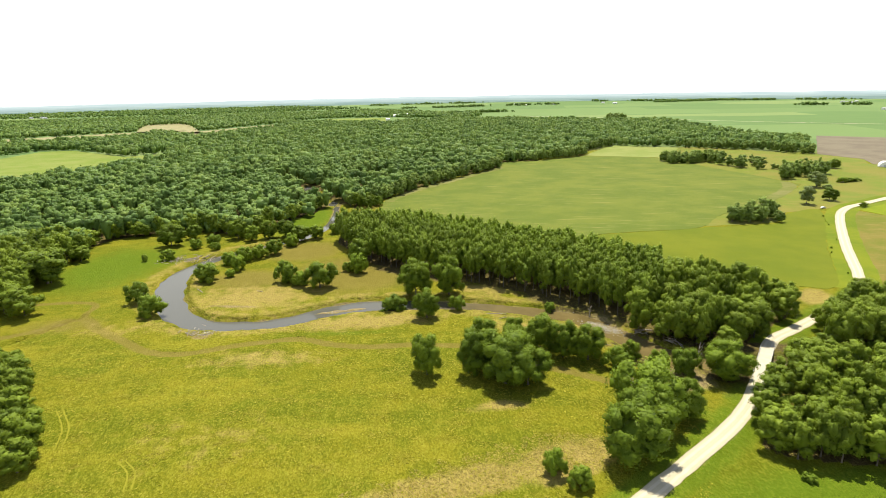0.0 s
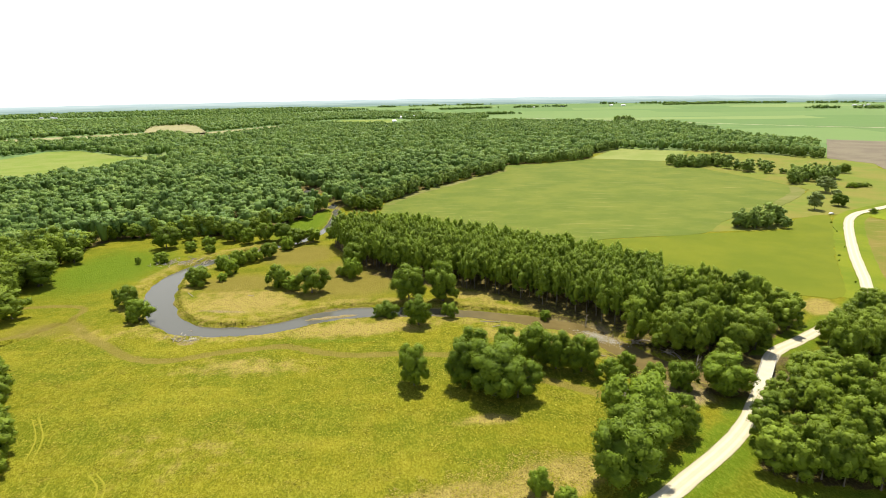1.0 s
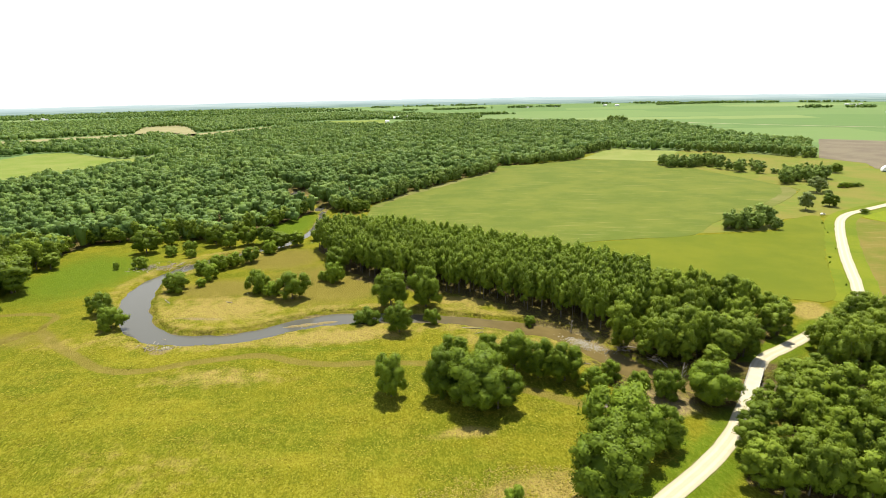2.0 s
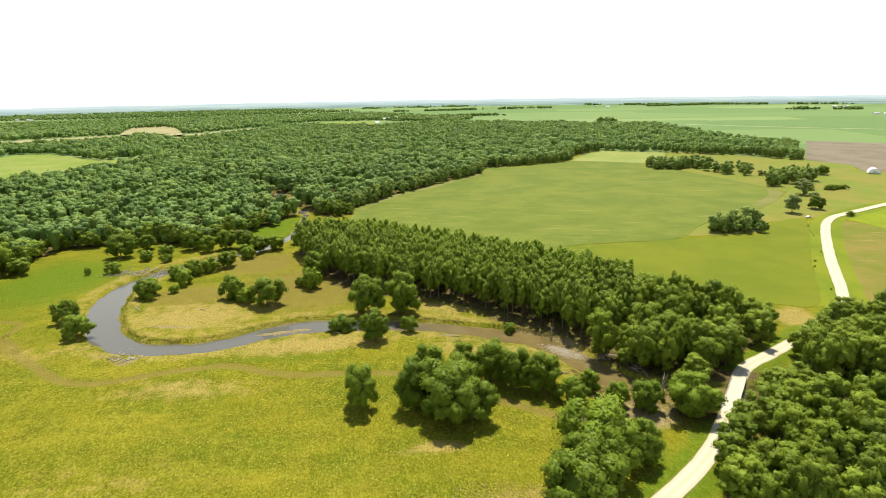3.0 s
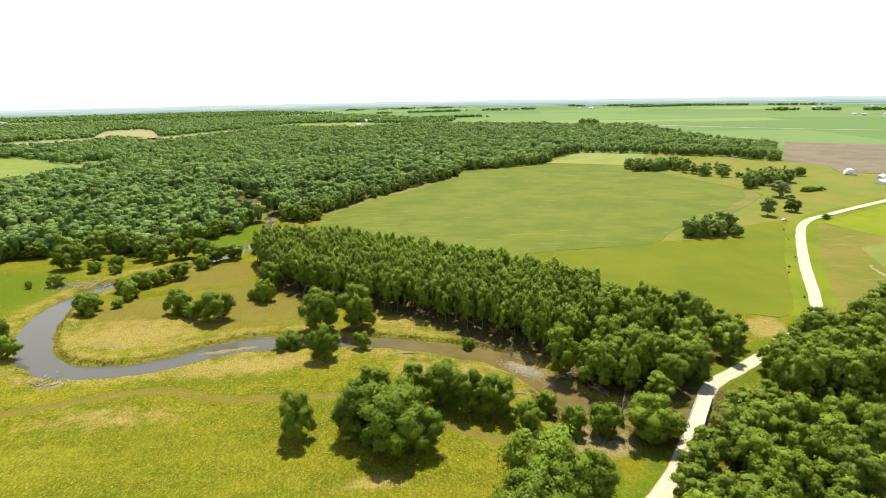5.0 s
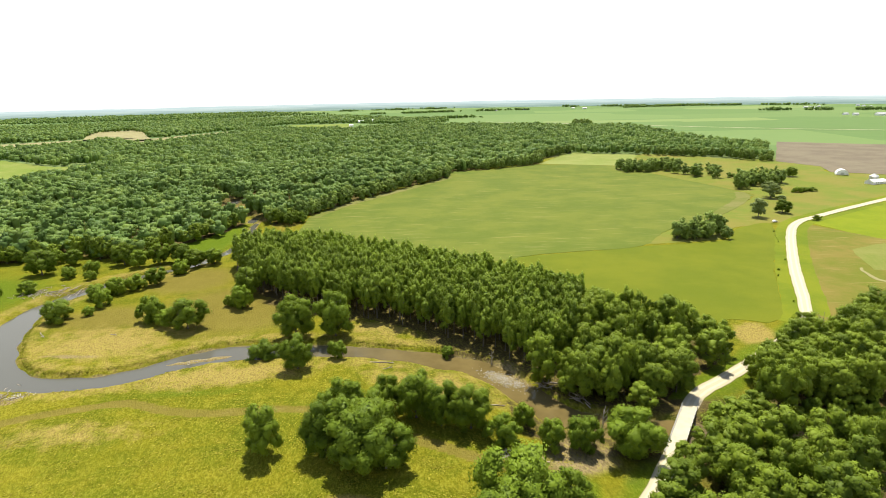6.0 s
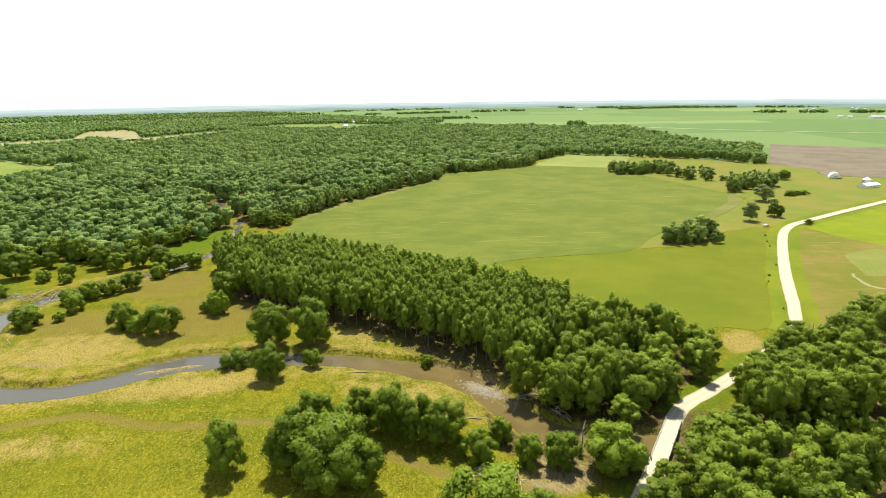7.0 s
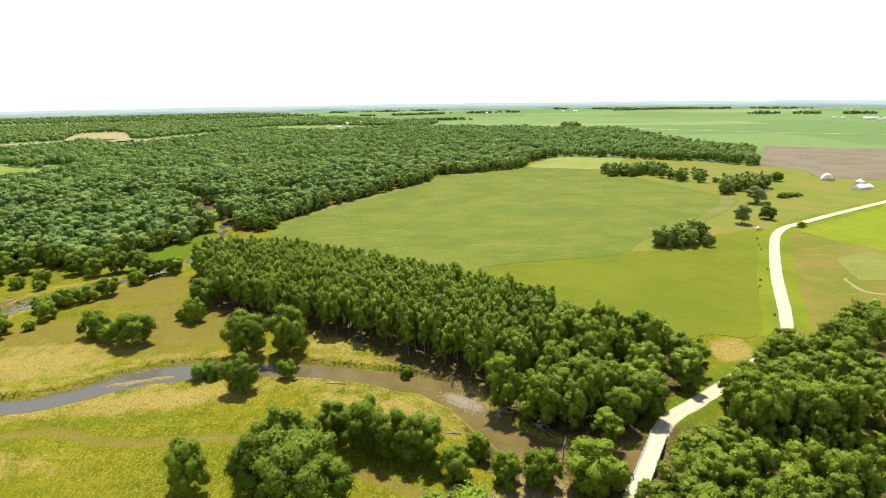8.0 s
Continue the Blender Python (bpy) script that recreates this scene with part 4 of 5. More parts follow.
def forest(name, x, y, g, subs, cards, leaf, label, lo=11, hi=19, spread=(4.2, 9.2)):
    """A wood far off: every tree a lumpy dome with leaf sprays on it, all in one mesh."""
    k = len(x)
    h, r = g.uniform(lo, hi, k) + 3.0 * waves(x, y, 130, 6), spread[0] + (spread[1] - spread[0]) * g.uniform(0, 1, k) ** 1.4
    z = ground_height(x, y)
    c = np.stack([x, y, z + h - r * 0.95], 1)
    bv, bq = (LUMP_V, LUMP_Q) if subs else (SMALL_V * 1.25, SMALL_Q)
    n, sn = len(bv), len(SMALL_V)
    core = bv[None] * g.uniform(0.72, 1.02, (k, n, 1)) * r[:, None, None] * (np.array([0.66, 0.66, 0.64]) if subs else np.array([0.78, 0.78, 0.74])) + c[:, None]
    skirt = core[..., 2] < c[:, 2, None] - 0.3 * r[:, None]
    core[..., :2] = np.where(skirt[..., None], c[:, None, :2] + (core[..., :2] - c[:, None, :2]) * 0.6, core[..., :2])
    core[..., 2] = np.where(skirt, z[:, None] + 2.0, core[..., 2])
    blocks = (bq[None] + (np.arange(k) * n)[:, None, None]).reshape(-1, 4)
    tone = np.clip(g.uniform(0, 1, k) * 0.75 + 0.125 + 0.28 * waves(x, y, 90, 31), 0, 1)
    pieces, normals, tones = [(core.reshape(-1, 3), blocks)], [np.tile(bv, (k, 1))], [np.repeat(tone, n)]
    hub, size, lean = c, r, np.zeros((k, 3))
    if subs:  # clumps that bulge from the dome
        d = g.normal(0, 1, (k, subs, 3)) + np.array([0, -0.25, 0])
        d[..., 2] = np.abs(d[..., 2]) * 0.9 - 0.1
        d /= np.linalg.norm(d, axis=2)[..., None]
        size = (r[:, None] * g.uniform(0.3, 0.5, (k, subs))).ravel()
        hub, lean = (c[:, None] + d * (r * 0.66)[:, None, None]).reshape(-1, 3), d.reshape(-1, 3)
        v = SMALL_V[None] * g.uniform(0.8, 1.1, (k * subs, sn, 1)) * size[:, None, None] * 0.85 + hub[:, None]
        pieces.append((v.reshape(-1, 3), (SMALL_Q[None] + (np.arange(k * subs) * sn)[:, None, None]).reshape(-1, 4)))
        normals.append((SMALL_V[None] + 0.6 * lean[:, None]).reshape(-1, 3))
        tones.append(np.repeat(tone, sn * subs))
    j = len(hub)
    out = g.normal(0, 1, (j, cards, 3)) + 0.5 * lean[:, None]
    out[..., 2] = np.abs(out[..., 2]) * 0.9 - 0.2
    out /= np.linalg.norm(out, axis=2)[..., None]
    at = hub[:, None] + out * size[:, None, None] * g.uniform(0.62, 1.14, (j, cards, 1)) * np.array([1, 1, 0.9])
    pieces.append(leaf_cards(at.reshape(-1, 3), out.reshape(-1, 3), leaf, g, 0.25))
    normals.append(np.repeat((out + 0.5 * lean[:, None] + g.normal(0, 0.15, out.shape)).reshape(-1, 3), 4, axis=0))
    tones.append(np.repeat(tone, cards * 4 * max(subs, 1)))
    me = rounded(mesh_from(name, *join(pieces)), np.vstack(normals))
    me.attributes.new("tree", 'FLOAT', 'POINT').data.foreach_set("value", np.concatenate(tones).astype(np.float32))
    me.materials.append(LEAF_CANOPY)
    tagged(new(name, me), label, "woods", kind="stuff")


g = np.random.default_rng(5)
GAPS = [[(-660, 960), (-594, 962), (-507, 893), (-448, 847), (-405, 880), (-366, 795), (-396, 660), (-430, 578), (-660, 600)], *GRAINS, [(207, 731), (228, 766), (287, 850), (380, 806), (312, 690)]]
x, y = scatter(WOOD, 9.6, g, 0.5)
x, y = x + g.normal(0, 3.0, len(x)), y + g.normal(0, 3.0, len(x))
keep = x > -0.86 * y - 70
for outline in GRAINS:  # low ground in front of the grain fields
    for back in (0.96, 0.93):
        keep &= ~inside(np.array(outline) * U * back, x, y)
for hole in GAPS:
    keep &= ~inside(np.array(hole) * U, x, y)
d, w = nearest(RIVER, x, y)
keep &= (d > w[:, 0] * U + 5)
x, y = x[keep], y[keep]
dist = np.hypot(x, y)
thin = (dist < 900) | (g.uniform(0, 1, len(x)) < 0.72)
x, y, dist = x[thin], y[thin], dist[thin]
near = dist < 830
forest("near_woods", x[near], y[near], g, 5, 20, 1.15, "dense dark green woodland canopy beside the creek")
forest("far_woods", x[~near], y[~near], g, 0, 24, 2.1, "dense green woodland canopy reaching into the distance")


def wood_edge(line, gap, kind, low, high, g):
    """Trees in full along the edge of a wood."""
    s = spline(line, gap)
    for a, b in s[:, :2] + g.normal(0, 2.2, (len(s), 2)):
        plant(kind, a, b, g.uniform(low, high), g.uniform(4.6, 6.8), "edge_tree", "green tree on the edge of the dense wood", "wood edge trees")


wood_edge([(-209, 322), (-204, 346), (-191, 357), (-151, 361), (-125, 352), (-106, 384), (-90, 410), (-82, 428)], 9.0, "mid", 11, 17, g)
wood_edge([(-60, 438), (-37, 461), (5, 535), (38, 580), (84, 643), (92, 686), (141, 698), (205, 733), (224, 785), (286, 850)], 6.8, "copse", 12, 18, g)
wood_edge([(376, 808), (440, 766), (468, 762), (482, 712), (501, 703), (540, 780), (596, 865)], 9.0, "copse", 12, 17, g)


def far_belts():
    """Woods and tree belts far away on the plain."""
    g = np.random.default_rng(9)
    xs, ys = [], []

    def add(poly, gap):
        a, b = scatter(poly, gap, g)
        xs.append(a)
        ys.append(b)

    add([(-780, 1680), (-430, 1660), (-330, 1900), (-120, 1890), (100, 1700), (200, 1900), (-200, 2500), (-900, 2300), (-1500, 2000), (-1300, 1250), (-900, 1300), (-840, 1640)], 19)
    add([(-1300, 1300), (-900, 1262), (-712, 1402), (-822, 1670), (-1000, 1700)], 19)
    add([(-550, 1385), (-432, 1640), (-430, 1700), (-730, 1745)], 19)
    add([(-3300, 2900), (-2000, 2300), (-900, 2500), (-300, 2800), (-900, 3500), (-2200, 3900), (-3500, 3600)], 30)
    for a, b in (((-100, 2700), (700, 2900)), ((1000, 3300), (2600, 2500)), ((300, 3500), (1800, 3700)), ((-300, 3300), (900, 3600)), ((1500, 2200), (2600, 1600)),
                 ((1200, 2900), (2200, 3200)), ((-150, 2080), (330, 2120))):
        p, q = np.array(a, float), np.array(b, float)
        s = np.hypot(*(q - p))
        t = np.arange(0, s, 11) / s
        for _ in range(4):
            gap = waves(t * 9, t * 0, 2.0, int(s) % 17) > -0.35
            pos = (p + (q - p) * t[:, None] + g.normal(0, 14, (len(t), 2)))[gap] * U
            xs.append(pos[:, 0])
            ys.append(pos[:, 1])
    x, y = np.concatenate(xs), np.concatenate(ys)
    k = (np.abs(x) < 0.9 * y + 60)
    for hole in (*GRAINS, [(-340, 1885), (-110, 1880), (-95, 1560), (-305, 1555)]):
        k &= ~inside(np.array(hole) * U, x, y)
    k = k & (np.hypot(x, y) < 4150)
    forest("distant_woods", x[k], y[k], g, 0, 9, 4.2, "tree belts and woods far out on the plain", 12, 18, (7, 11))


far_belts()


# ---- bridge ----
def bridge():
    d = BRIDGE_B - BRIDGE_A
    length, yaw = float(np.hypot(*d)), math.atan2(d[1], d[0])
    mid = (BRIDGE_A + BRIDGE_B) / 2
    ob = thing("bridge", Matrix.Translation((mid[0], mid[1], 0.0)) @ Matrix.Rotation(yaw, 4, 'Z'),
               "pale concrete road bridge with steel rails over the creek", "bridge")
    part("deck", box((length + 1.0, 5.0, 0.32), (0, 0, 0.47), bevel=0.03), DECK, ob)
    for s in (-1, 1):
        part("kerb", box((length, 0.3, 0.22), (0, s * 2.36, 0.73), bevel=0.02), CONCRETE, ob)
        part("girder", box((length - 0.6, 0.35, 0.8), (0, s * 1.9, -0.1)), CONCRETE, ob)
        part("abutment", box((1.0, 5.8, 3.4), (s * (length / 2 - 0.1), 0, -1.42), bevel=0.05), CONCRETE, ob)
        part("pier", box((0.6, 4.6, 2.9), (s * length * 0.17, 0, -1.95), bevel=0.08), CONCRETE, ob)
        bm = bmesh.new()
        for h, w in ((1.28, 0.05), (1.38, 0.08), (1.48, 0.05)):
            add_box(bm, (length + 3.0, w, 0.11), (0, s * 2.42, h))
        part("rail", bm, STEEL, ob, "galvanised steel guard rail")
        for k in range(12):
            part("post", box((0.16, 0.16, 0.95), (-length / 2 + 0.5 + k * (length - 1.0) / 11, s * 2.53, 1.02)), STEEL, ob)


bridge()


# ---- farm and far buildings ----
def hoop_barn(x, y, yaw):
    ob = thing("hoop_barn", Matrix.Translation((x, y, ground_at(x, y))) @ Matrix.Rotation(yaw, 4, 'Z'), "white fabric hoop barn beside the ploughed field", "barn")
    a = np.linspace(0, math.pi, 15)
    r, h, l = 6.4, 7.0, 13.0
    xs = np.linspace(-l / 2, l / 2, 9)
    v = np.array([(q, math.cos(t) * r, 0.8 + math.sin(t) * (h - 0.8)) for q in xs for t in a])
    i = (np.arange(8)[:, None] * 15 + np.arange(14)).ravel()
    part("cover", smooth(mesh_from("cover", v, np.stack([i, i + 1, i + 16, i + 15], 1))), WHITE_PAINT, ob)
    for s in (-1, 1):
        bm = bmesh.new()
        rim = [bm.verts.new((s * (l / 2 - 0.4), math.cos(t) * r * 0.98, 0.8 + math.sin(t) * (h - 1.0))) for t in a]
        bm.faces.new(rim)
        part("end_wall", bm, WHITE_PAINT, ob)
        part("side_wall", box((l, 0.25, 1.0), (0, s * r, 0.5)), GREY_SHEET, ob)
        part("door", box((0.15, 3.6, 3.4), (s * (l / 2 - 0.3), 0, 1.7)), GREY_SHEET, ob)


def grain_bin(x, y):
    ob = thing("grain_bin", Matrix.Translation((x, y, ground_at(x, y))), "round galvanised grain bin with a conical roof", "grain bin")
    v, q = [], []
    rings = 13
    for k in range(rings):
        for h, r in ((k * 0.5, 4.6), (k * 0.5 + 0.25, 4.66)):
            v.append([(math.cos(a) * r, math.sin(a) * r, h) for a in np.linspace(0, 2 * math.pi, 28, endpoint=False)])
    v = np.array(v)
    n = len(v)
    for k in range(n - 1):
        for s in range(28):
            e = (s + 1) % 28
            q.append((k * 28 + s, k * 28 + e, (k + 1) * 28 + e, (k + 1) * 28 + s))
    part("wall", mesh_from("bin_wall", v.reshape(-1, 3), q), STEEL, ob)
    bm = bmesh.new()
    bmesh.ops.create_cone(bm, cap_ends=True, segments=28, radius1=5.0, radius2=0.6, depth=2.6, matrix=Matrix.Translation((0, 0, 7.6)))
    roof = part("roof", bm, GREY_SHEET, ob)
    bm = bmesh.new()
    bmesh.ops.create_cone(bm, cap_ends=True, segments=14, radius1=0.8, radius2=0.4, depth=0.8, matrix=Matrix.Translation((0, 0, 9.2)))
    part("cap", bm, STEEL, roof)


def gable(l, w, h, rise, eave=0.5):
    """Roof of two thick slopes along x."""
    bm = bmesh.new()
    for s in (-1, 1):
        run = w / 2 + eave
        ang = math.atan2(rise, w / 2)
        m = Matrix.Translation((0, s * run / 2, h + rise - run / 2 * math.tan(ang))) @ Matrix.Rotation(-s * ang, 4, 'X')
        bmesh.ops.create_cube(bm, size=1.0, matrix=m @ Matrix.Diagonal((l + 2 * eave, run / math.cos(ang), 0.18, 1)))
    return bm


def shed_walls(l, w, h, rise):
    bm = bmesh.new()
    low = [bm.verts.new(p) for p in ((-l / 2, -w / 2, 0), (l / 2, -w / 2, 0), (l / 2, w / 2, 0), (-l / 2, w / 2, 0))]
    top = [bm.verts.new(p) for p in ((-l / 2, -w / 2, h), (l / 2, -w / 2, h), (l / 2, w / 2, h), (-l / 2, w / 2, h))]
    ra, rb = bm.verts.new((-l / 2, 0, h + rise)), bm.verts.new((l / 2, 0, h + rise))
    for f in ((low[0], low[1], top[1], top[0]), (low[2], low[3], top[3], top[2]), (low[1], low[2], top[2], rb, top[1]), (low[3], low[0], top[0], ra, top[3])):
        bm.faces.new(f)
    return bm


def barn(x, y, yaw, l, w, h, rise, name, label, walls, roof, group=""):
    ob = thing(name, Matrix.Translation((x, y, ground_at(x, y))) @ Matrix.Rotation(yaw, 4, 'Z'), label, "building", group)
    part("wall", shed_walls(l, w, h, rise), walls, ob)
    part("roof", gable(l, w, h, rise), roof, ob)
    part("door", box((l * 0.22, 0.12, h * 0.72), (l * 0.1, -w / 2 - 0.05, h * 0.36)), GREY_SHEET, ob)
    for k in (-0.32, -0.16, 0.34):
        part("window", box((l * 0.07, 0.12, h * 0.25), (l * k, -w / 2 - 0.05, h * 0.62)), GLASS_DARK, ob)
    return ob


hoop_barn(496 * U, 577 * U, 1.05)
grain_bin(492 * U, 532 * U)
barn(484 * U, 520 * U, 0.25, 22, 10, 3.0, 2.2, "shed", "long white farm shed with a bright sheet roof", WHITE_PAINT, WHITE_PAINT)
barn(-96 * U, 1925 * U, 0.1, 44, 16, 6, 4, "barn", "long white barn beyond the woods", WHITE_PAINT, WHITE_PAINT, "far barns")
barn(-52 * U, 1985 * U, 0.15, 34, 16, 6, 4, "barn", "long white barn beyond the woods", WHITE_PAINT, WHITE_PAINT, "far barns")
barn(-112 * U, 1720 * U, 0.4, 14, 10, 5, 3, "barn", "long white barn beyond the woods", WHITE_PAINT, WHITE_PAINT, "far barns")
g = np.random.default_rng(31)
for cx, cy, sx, sy, k in ((-1617, 2416, 60, 40, 6), (-1597, 2607, 60, 40, 6), (-876, 2089, 90, 60, 5), (1520, 1660, 70, 90, 12), (1953, 2346, 200, 120, 8), (700, 2900, 300, 80, 5)):
    for _ in range(k):
        barn((cx + g.uniform(-sx, sx)) * U, (cy + g.uniform(-sy, sy)) * U, g.uniform(-0.4, 0.4), g.uniform(14, 26), g.uniform(9, 13), g.uniform(4, 6), g.uniform(2.5, 4),
             "house", "small pale farmhouse far out on the plain", WHITE_PAINT, GREY_SHEET, "distant houses")


# ---- a parked car ----
def car(x, y, yaw):
    ob = thing("car", Matrix.Translation((x, y, ground_at(x, y) + 0.28)) @ Matrix.Rotation(yaw, 4, 'Z'), "white car parked at the corner of the hay field", "car")
    side = [(-2.25, 0.35), (-2.25, 0.85), (-1.9, 1.0), (-1.3, 1.05), (-0.75, 1.5), (0.55, 1.52), (1.15, 1.05), (2.1, 0.9), (2.3, 0.65), (2.3, 0.35)]
    bm = bmesh.new()
    rows = [[bm.verts.new((a, s, b)) for a, b in side] for s in (-0.88, 0.88)]
    for k in range(len(side)):
        bm.faces.new((rows[0][k - 1], rows[0][k], rows[1][k], rows[1][k - 1]))
    bm.faces.new(rows[0][::-1])
    bm.faces.new(rows[1])
    bmesh.ops.bevel(bm, geom=bm.edges[:], offset=0.05, segments=1, affect='EDGES')
    bmesh.ops.recalc_face_normals(bm, faces=bm.faces[:])
    part("body", bm, WHITE_PAINT, ob)
    for s in (-1, 1):
        part("window", box((1.35, 0.03, 0.32), (-0.1, s * 0.9, 1.26)), GLASS_DARK, ob)
        for a in (-1.4, 1.4):
            bm = bmesh.new()
            bmesh.ops.create_cone(bm, cap_ends=True, segments=18, radius1=0.33, radius2=0.33, depth=0.22,
                                  matrix=Matrix.Translation((a, s * 0.8, 0.33)) @ Matrix.Rotation(math.pi / 2, 4, 'X'))
            part("wheel", bm, RUBBER, ob)


car(292 * U, 386 * U, 0.2)


# ---- dead wood, stones and grass ----
def log(x, y, yaw, length, girth, label="bleached fallen log lying on the grass"):
    g = np.random.default_rng(int(abs(x * 7 + y)))
    z = max(ground_at(x, y), WATER_Z)
    ob = thing("log", Matrix.Translation((x, y, z + girth * 0.7)) @ Matrix.Rotation(yaw, 4, 'Z'), label, "log", "fallen logs")
    t = np.linspace(-0.5, 0.5, 6)
    path = [(length * s, 0.25 * math.sin(s * 5), 0.06 * math.cos(s * 7)) for s in t]
    part("stem", smooth(mesh_from("stem", *tube(path, girth * np.linspace(1.0, 0.45, 6), 7))), DEADWOOD, ob)
    for k in range(3):
        s = 0.1 + 0.15 * k
        tip = (length * s + 0.9, g.uniform(-1.4, 1.4), g.uniform(0.3, 1.1))
        part("branch", smooth(mesh_from("branch", *tube([(length * s, 0, 0), tip], [girth * 0.4, girth * 0.12], 5))), DEADWOOD, ob)


for a, b, yaw, l, w in ((28, 208.5, -0.2, 10, 0.3), (-108, 247, -0.9, 8, 0.25), (-79, 244, -0.5, 4, 0.22), (30, 204, 0.2, 4, 0.2), (63, 178, -0.3, 6, 0.25), (-86, 198, 0.3, 5, 0.2)):
    log(a * U, b * U, yaw, l, w)


def drift_pile(x, y, spread, count):
    g = np.random.default_rng(int(abs(x + 3 * y)))
    pieces = []
    for _ in range(count):
        c, a, l = g.normal(0, spread, 2), g.uniform(0, 3.14), g.uniform(1.5, 5)
        p = [(c[0] - math.cos(a) * l / 2, c[1] - math.sin(a) * l / 2, g.uniform(0.1, 0.5)), (c[0], c[1], g.uniform(0.3, 0.8)), (c[0] + math.cos(a) * l / 2, c[1] + math.sin(a) * l / 2, g.uniform(0.1, 0.9))]
        pieces.append(tube(p, np.array([0.16, 0.12, 0.05]) * g.uniform(0.7, 1.5), 5))
    me = smooth(mesh_from("driftwood", *join(pieces)))
    me.materials.append(DEADWOOD)
    ob = new("driftwood", me)
    ob.matrix_basis = Matrix.Translation((x, y, max(ground_at(x, y), WATER_Z)))
    tagged(ob, "tangled pile of grey driftwood at the creek", "driftwood", "driftwood piles", "stuff")


for a, b, s, k in ((67, 151, 2.4, 34), (63, 154, 2.0, 24), (-141, 299, 5, 60), (-129, 301, 4, 40), (-122, 304, 4, 30), (80.5, 188, 2.2, 20), (88, 178.5, 2.2, 18), (-92, 200, 2.5, 18)):
    drift_pile(a * U, b * U, s, k)


def snag(x, y, h):
    g = np.random.default_rng(int(x))
    ob = thing("dead_tree", Matrix.Translation((x, y, ground_at(x, y) - 0.2)), "bare grey dead tree beside the creek", "tree", "dead trees")
    pieces = [tube([(0, 0, 0), (0.2, 0.1, h * 0.5), (0.1, 0.3, h)], [0.3, 0.2, 0.05], 6)]
    for k in range(7):
        z, a = h * g.uniform(0.35, 0.85), g.uniform(0, 6.28)
        pieces.append(tube([(0.1, 0.1, z), (math.cos(a) * h * 0.14, math.sin(a) * h * 0.14, z + h * 0.1), (math.cos(a) * h * 0.2, math.sin(a) * h * 0.2, z + h * 0.22)], [0.13, 0.08, 0.02], 5))
    part("trunk", smooth(mesh_from("snag", *join(pieces))), DEADWOOD, ob)


for a, b, h in ((89, 161, 9), (190, 211, 10), (186, 208, 9), (113, 187, 13), (66, 206, 5)):
    snag(a * U, b * U, h * U)


def stones():
    g = np.random.default_rng(77)
    pieces = []
    for cx, cy, rx, ry, turn, k in ((68.5, 195, 9, 3.4, -0.8, 520), (-86, 199, 4, 2.2, 0.2, 90), (-109, 487, 2.4, 9, 0.3, 300), (-40, 219, 8, 1.4, 0.30, 40)):
        for _ in range(k):
            a, b = g.normal(0, 0.5, 2) * (rx, ry)
            x, y = (cx + a * math.cos(turn) - b * math.sin(turn)) * U, (cy + a * math.sin(turn) + b * math.cos(turn)) * U
            s = g.uniform(0.08, 0.3)
            v = LUMP_V * g.uniform(0.7, 1.0, (len(LUMP_V), 1)) * s * np.array([1.2, 1, 0.6]) + (x, y, max(ground_at(x, y), WATER_Z) + s * 0.2)
            pieces.append((v, LUMP_Q))
    me = mesh_from("stones", *join(pieces))
    me.materials.append(STONE)
    tagged(new("stones", me), "grey stones on the creek's gravel bars", "stones", kind="stuff")


stones()


def blade_material(name, a, b):
    n = Nodes(name, 0.8, 0.15)
    isl = n.node("ShaderNodeNewGeometry").outputs["Random Per Island"]
    c = n.mix(isl, a, b)
    n.color(c)
    tr = n.node("ShaderNodeBsdfTranslucent", Color=c)
    mx = n.node("ShaderNodeMixShader", Fac=0.5)
    n.nt.links.new(n.bsdf.outputs[0], mx.inputs[1])
    n.nt.links.new(tr.outputs[0], mx.inputs[2])
    n.nt.links.new(mx.outputs[0], n.nt.nodes["Material Output"].inputs["Surface"])
    return n.mat


def tufts(name, x, y, z, size, g, material, label, tall=1.0):
    """Grass tufts: a few leaning blades of seed heads each."""
    k = len(x)
    vs = []
    for _ in range(2):
        a = g.uniform(0, 6.28, k)
        w, h = size * g.uniform(0.45, 0.8, k), size * g.uniform(0.3, 0.7, k) * tall
        dx, dy = np.cos(a) * w, np.sin(a) * w
        lx, ly = g.normal(0, 0.9, k) * size, g.normal(-0.2, 0.9, k) * size
        vs.append(np.stack([np.stack([x - dx, y - dy, z - 0.05], 1), np.stack([x + dx, y + dy, z - 0.05], 1),
                            np.stack([x + dx * 0.5 + lx, y + dy * 0.5 + ly, z + h], 1), np.stack([x - dx * 0.6 + lx, y - dy * 0.6 + ly, z + h * 0.8], 1)], 1))
    v = np.concatenate(vs)
    up = np.cross(v[:, 1] - v[:, 0], v[:, 3] - v[:, 0])[:, 2] > 0
    v = np.where(up[:, None, None], v, v[:, ::-1]).reshape(-1, 3)
    me = mesh_from(name, v, np.arange(len(v)).reshape(-1, 4))
    rounded(me, np.repeat(np.array([0, 0, 1.0]) + g.normal(0, 0.25, (len(v) // 4, 3)), 4, axis=0))
    me.materials.append(material)
    tagged(new(name, me), label, "grass", kind="stuff")


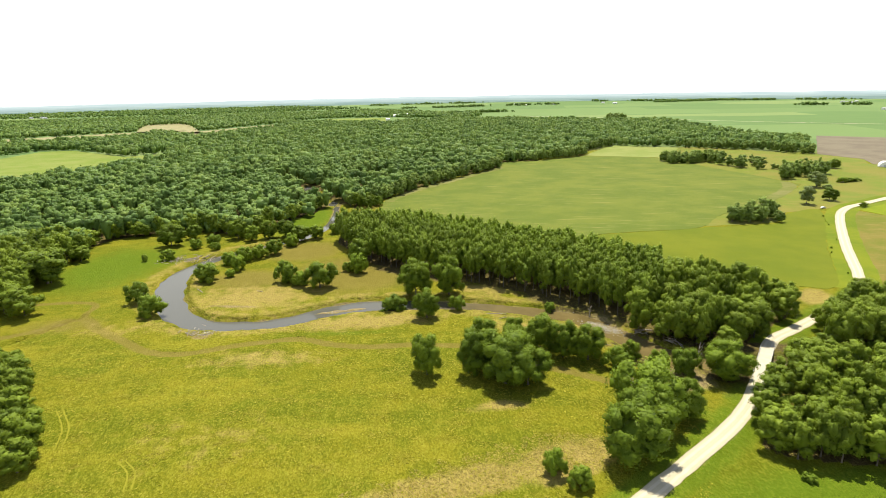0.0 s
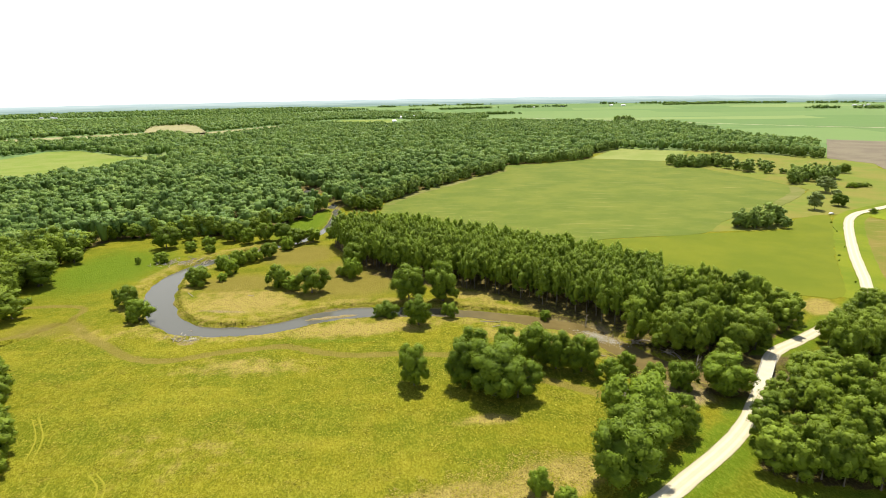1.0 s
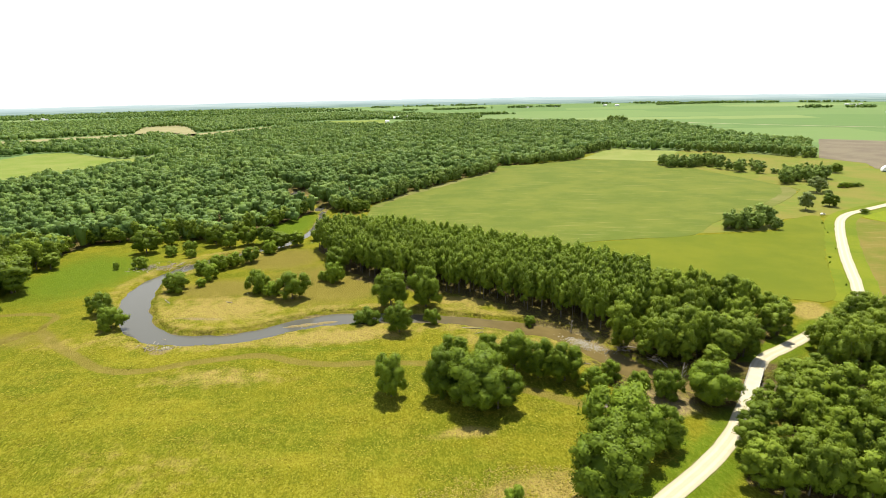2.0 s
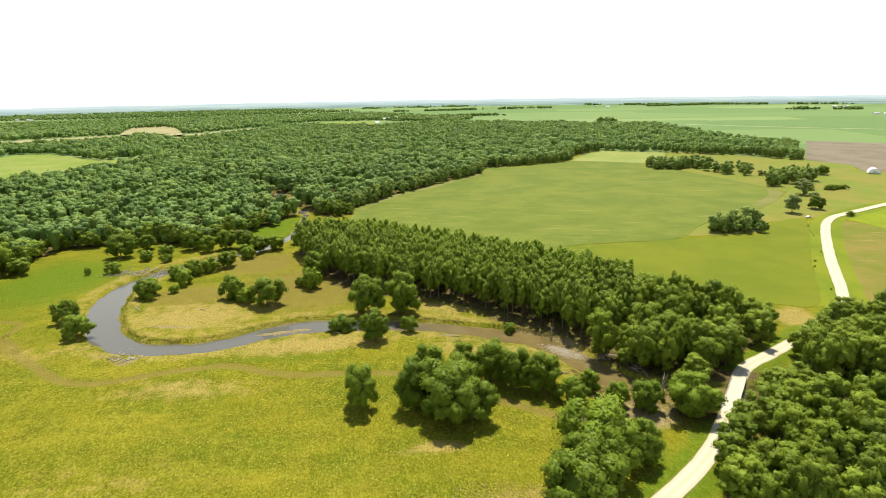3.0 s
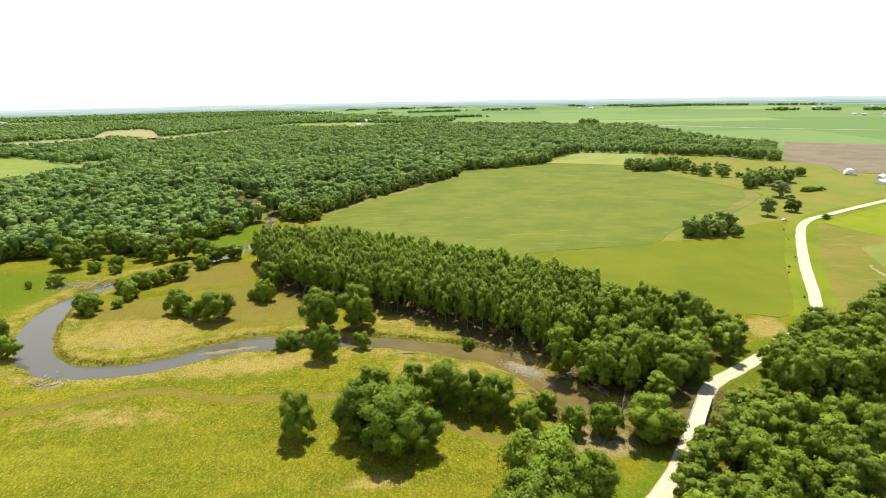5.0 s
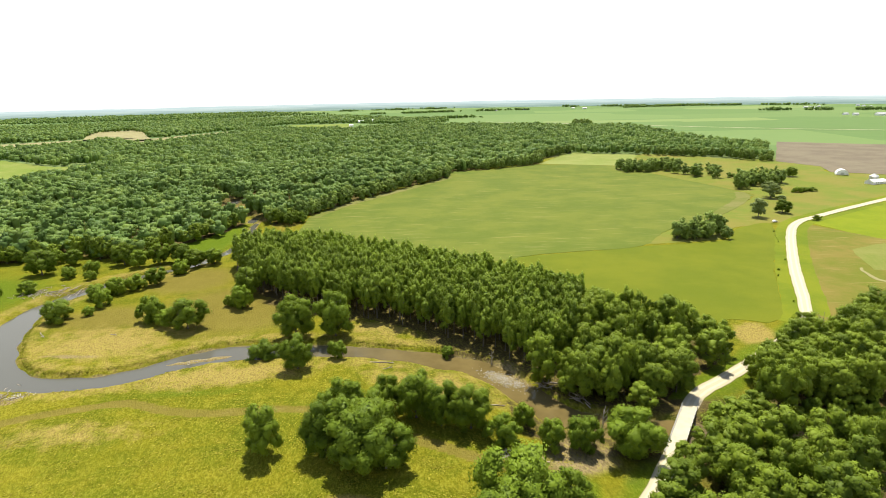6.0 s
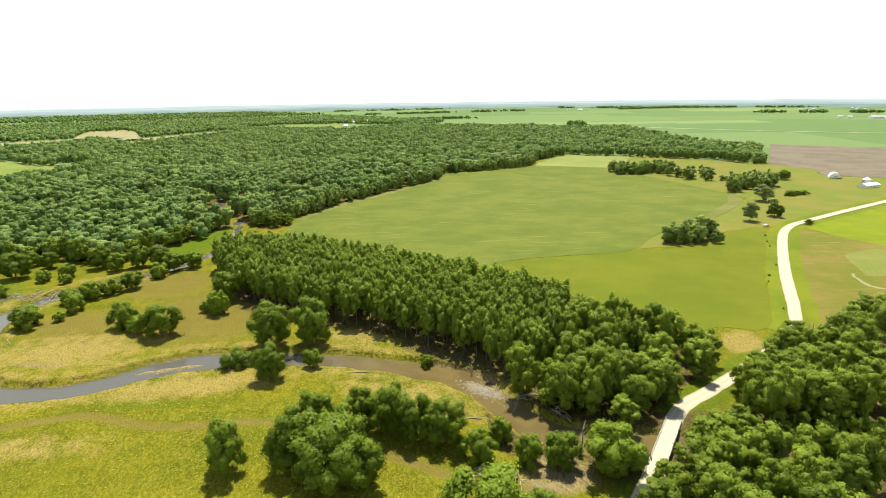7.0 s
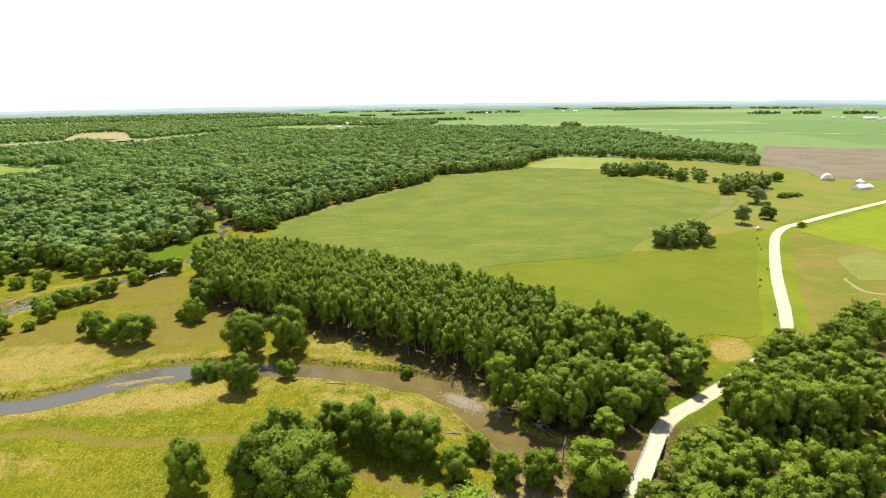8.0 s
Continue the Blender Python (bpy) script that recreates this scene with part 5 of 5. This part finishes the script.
def meadow_tufts(g):
    """Clumps of standing grass over the rough meadow, denser in drifts."""
    x, y = g.uniform(-185, 80, 150000) * U, (98 + 108 * g.uniform(0, 1, 150000) ** 1.25) * U
    drift = waves(x, y, 21, 61) + 0.8 * waves(x + 2 * y, y, 9, 62) + g.normal(0, 0.7, len(x))
    keep = (drift > 1.0) & (x > -0.95 * y - 30) & (x < 0.62 * y)
    x, y = x[keep], y[keep]
    d, w = nearest(RIVER, x, y)
    keep = (d > w[:, 0] * U + 4) & (nearest(ROAD, x, y)[0] > 7) & (nearest(TRACK, x, y)[0] > 3)
    x, y = x[keep], y[keep]
    tufts("ripe_grass", x, y, ground_height(x, y), g.uniform(0.25, 0.65, len(x)), g, blade_material("ripe_blades", (0.25, 0.235, 0.014), (0.42, 0.38, 0.05)),
          "ripe yellow grass clumps in the rough meadow", 0.35)


def grass():
    g = np.random.default_rng(55)
    meadow_tufts(np.random.default_rng(66))
    # straw-coloured tufts on the dry ground by the road
    x, y = g.uniform(-25, 48, 9000) * U, g.uniform(100, 126, 9000) * U
    keep = (nearest(ROAD, x, y)[0] > 6) & (np.abs(y - (88 * U + 0.45 * x + 22)) < 9 + 4 * waves(x, y, 12, 3))
    x, y = x[keep], y[keep]
    tufts("dry_grass", x, y, ground_height(x, y), g.uniform(0.18, 0.4, len(x)), g, blade_material("dry_blades", (0.34, 0.29, 0.05), (0.5, 0.42, 0.12)), "dry straw-coloured grass tufts on poor soil")
    # tall weeds along the banks
    s = g.integers(0, len(RIVER) - 1, 8000)
    f = g.uniform(0, 1, len(s))[:, None]
    p = RIVER[s] * (1 - f) + RIVER[s + 1] * f
    n = RIVER[s + 1, :2] - RIVER[s, :2]
    n = np.stack([-n[:, 1], n[:, 0]], 1) / np.hypot(n[:, 0], n[:, 1])[:, None]
    side = np.where(g.uniform(0, 1, len(s)) < 0.68, 1, -1)
    off = p[:, 2] * U + 1.6 + g.gamma(1.5, 0.9, len(s))
    x, y = p[:, 0] + n[:, 0] * side * off, p[:, 1] + n[:, 1] * side * off
    keep = (y < 330 * U) & (np.hypot(x - 110 * U, y - 160 * U) > 16) & ((side > 0) | (waves(x, y, 30, 4) > 0.1))
    x, y = x[keep], y[keep]
    tufts("bank_weeds", x, y, ground_height(x, y), g.uniform(0.25, 0.5, len(x)), g, blade_material("weed_blades", (0.15, 0.165, 0.012), (0.28, 0.26, 0.03)), "tall weeds along the creek banks")


grass()
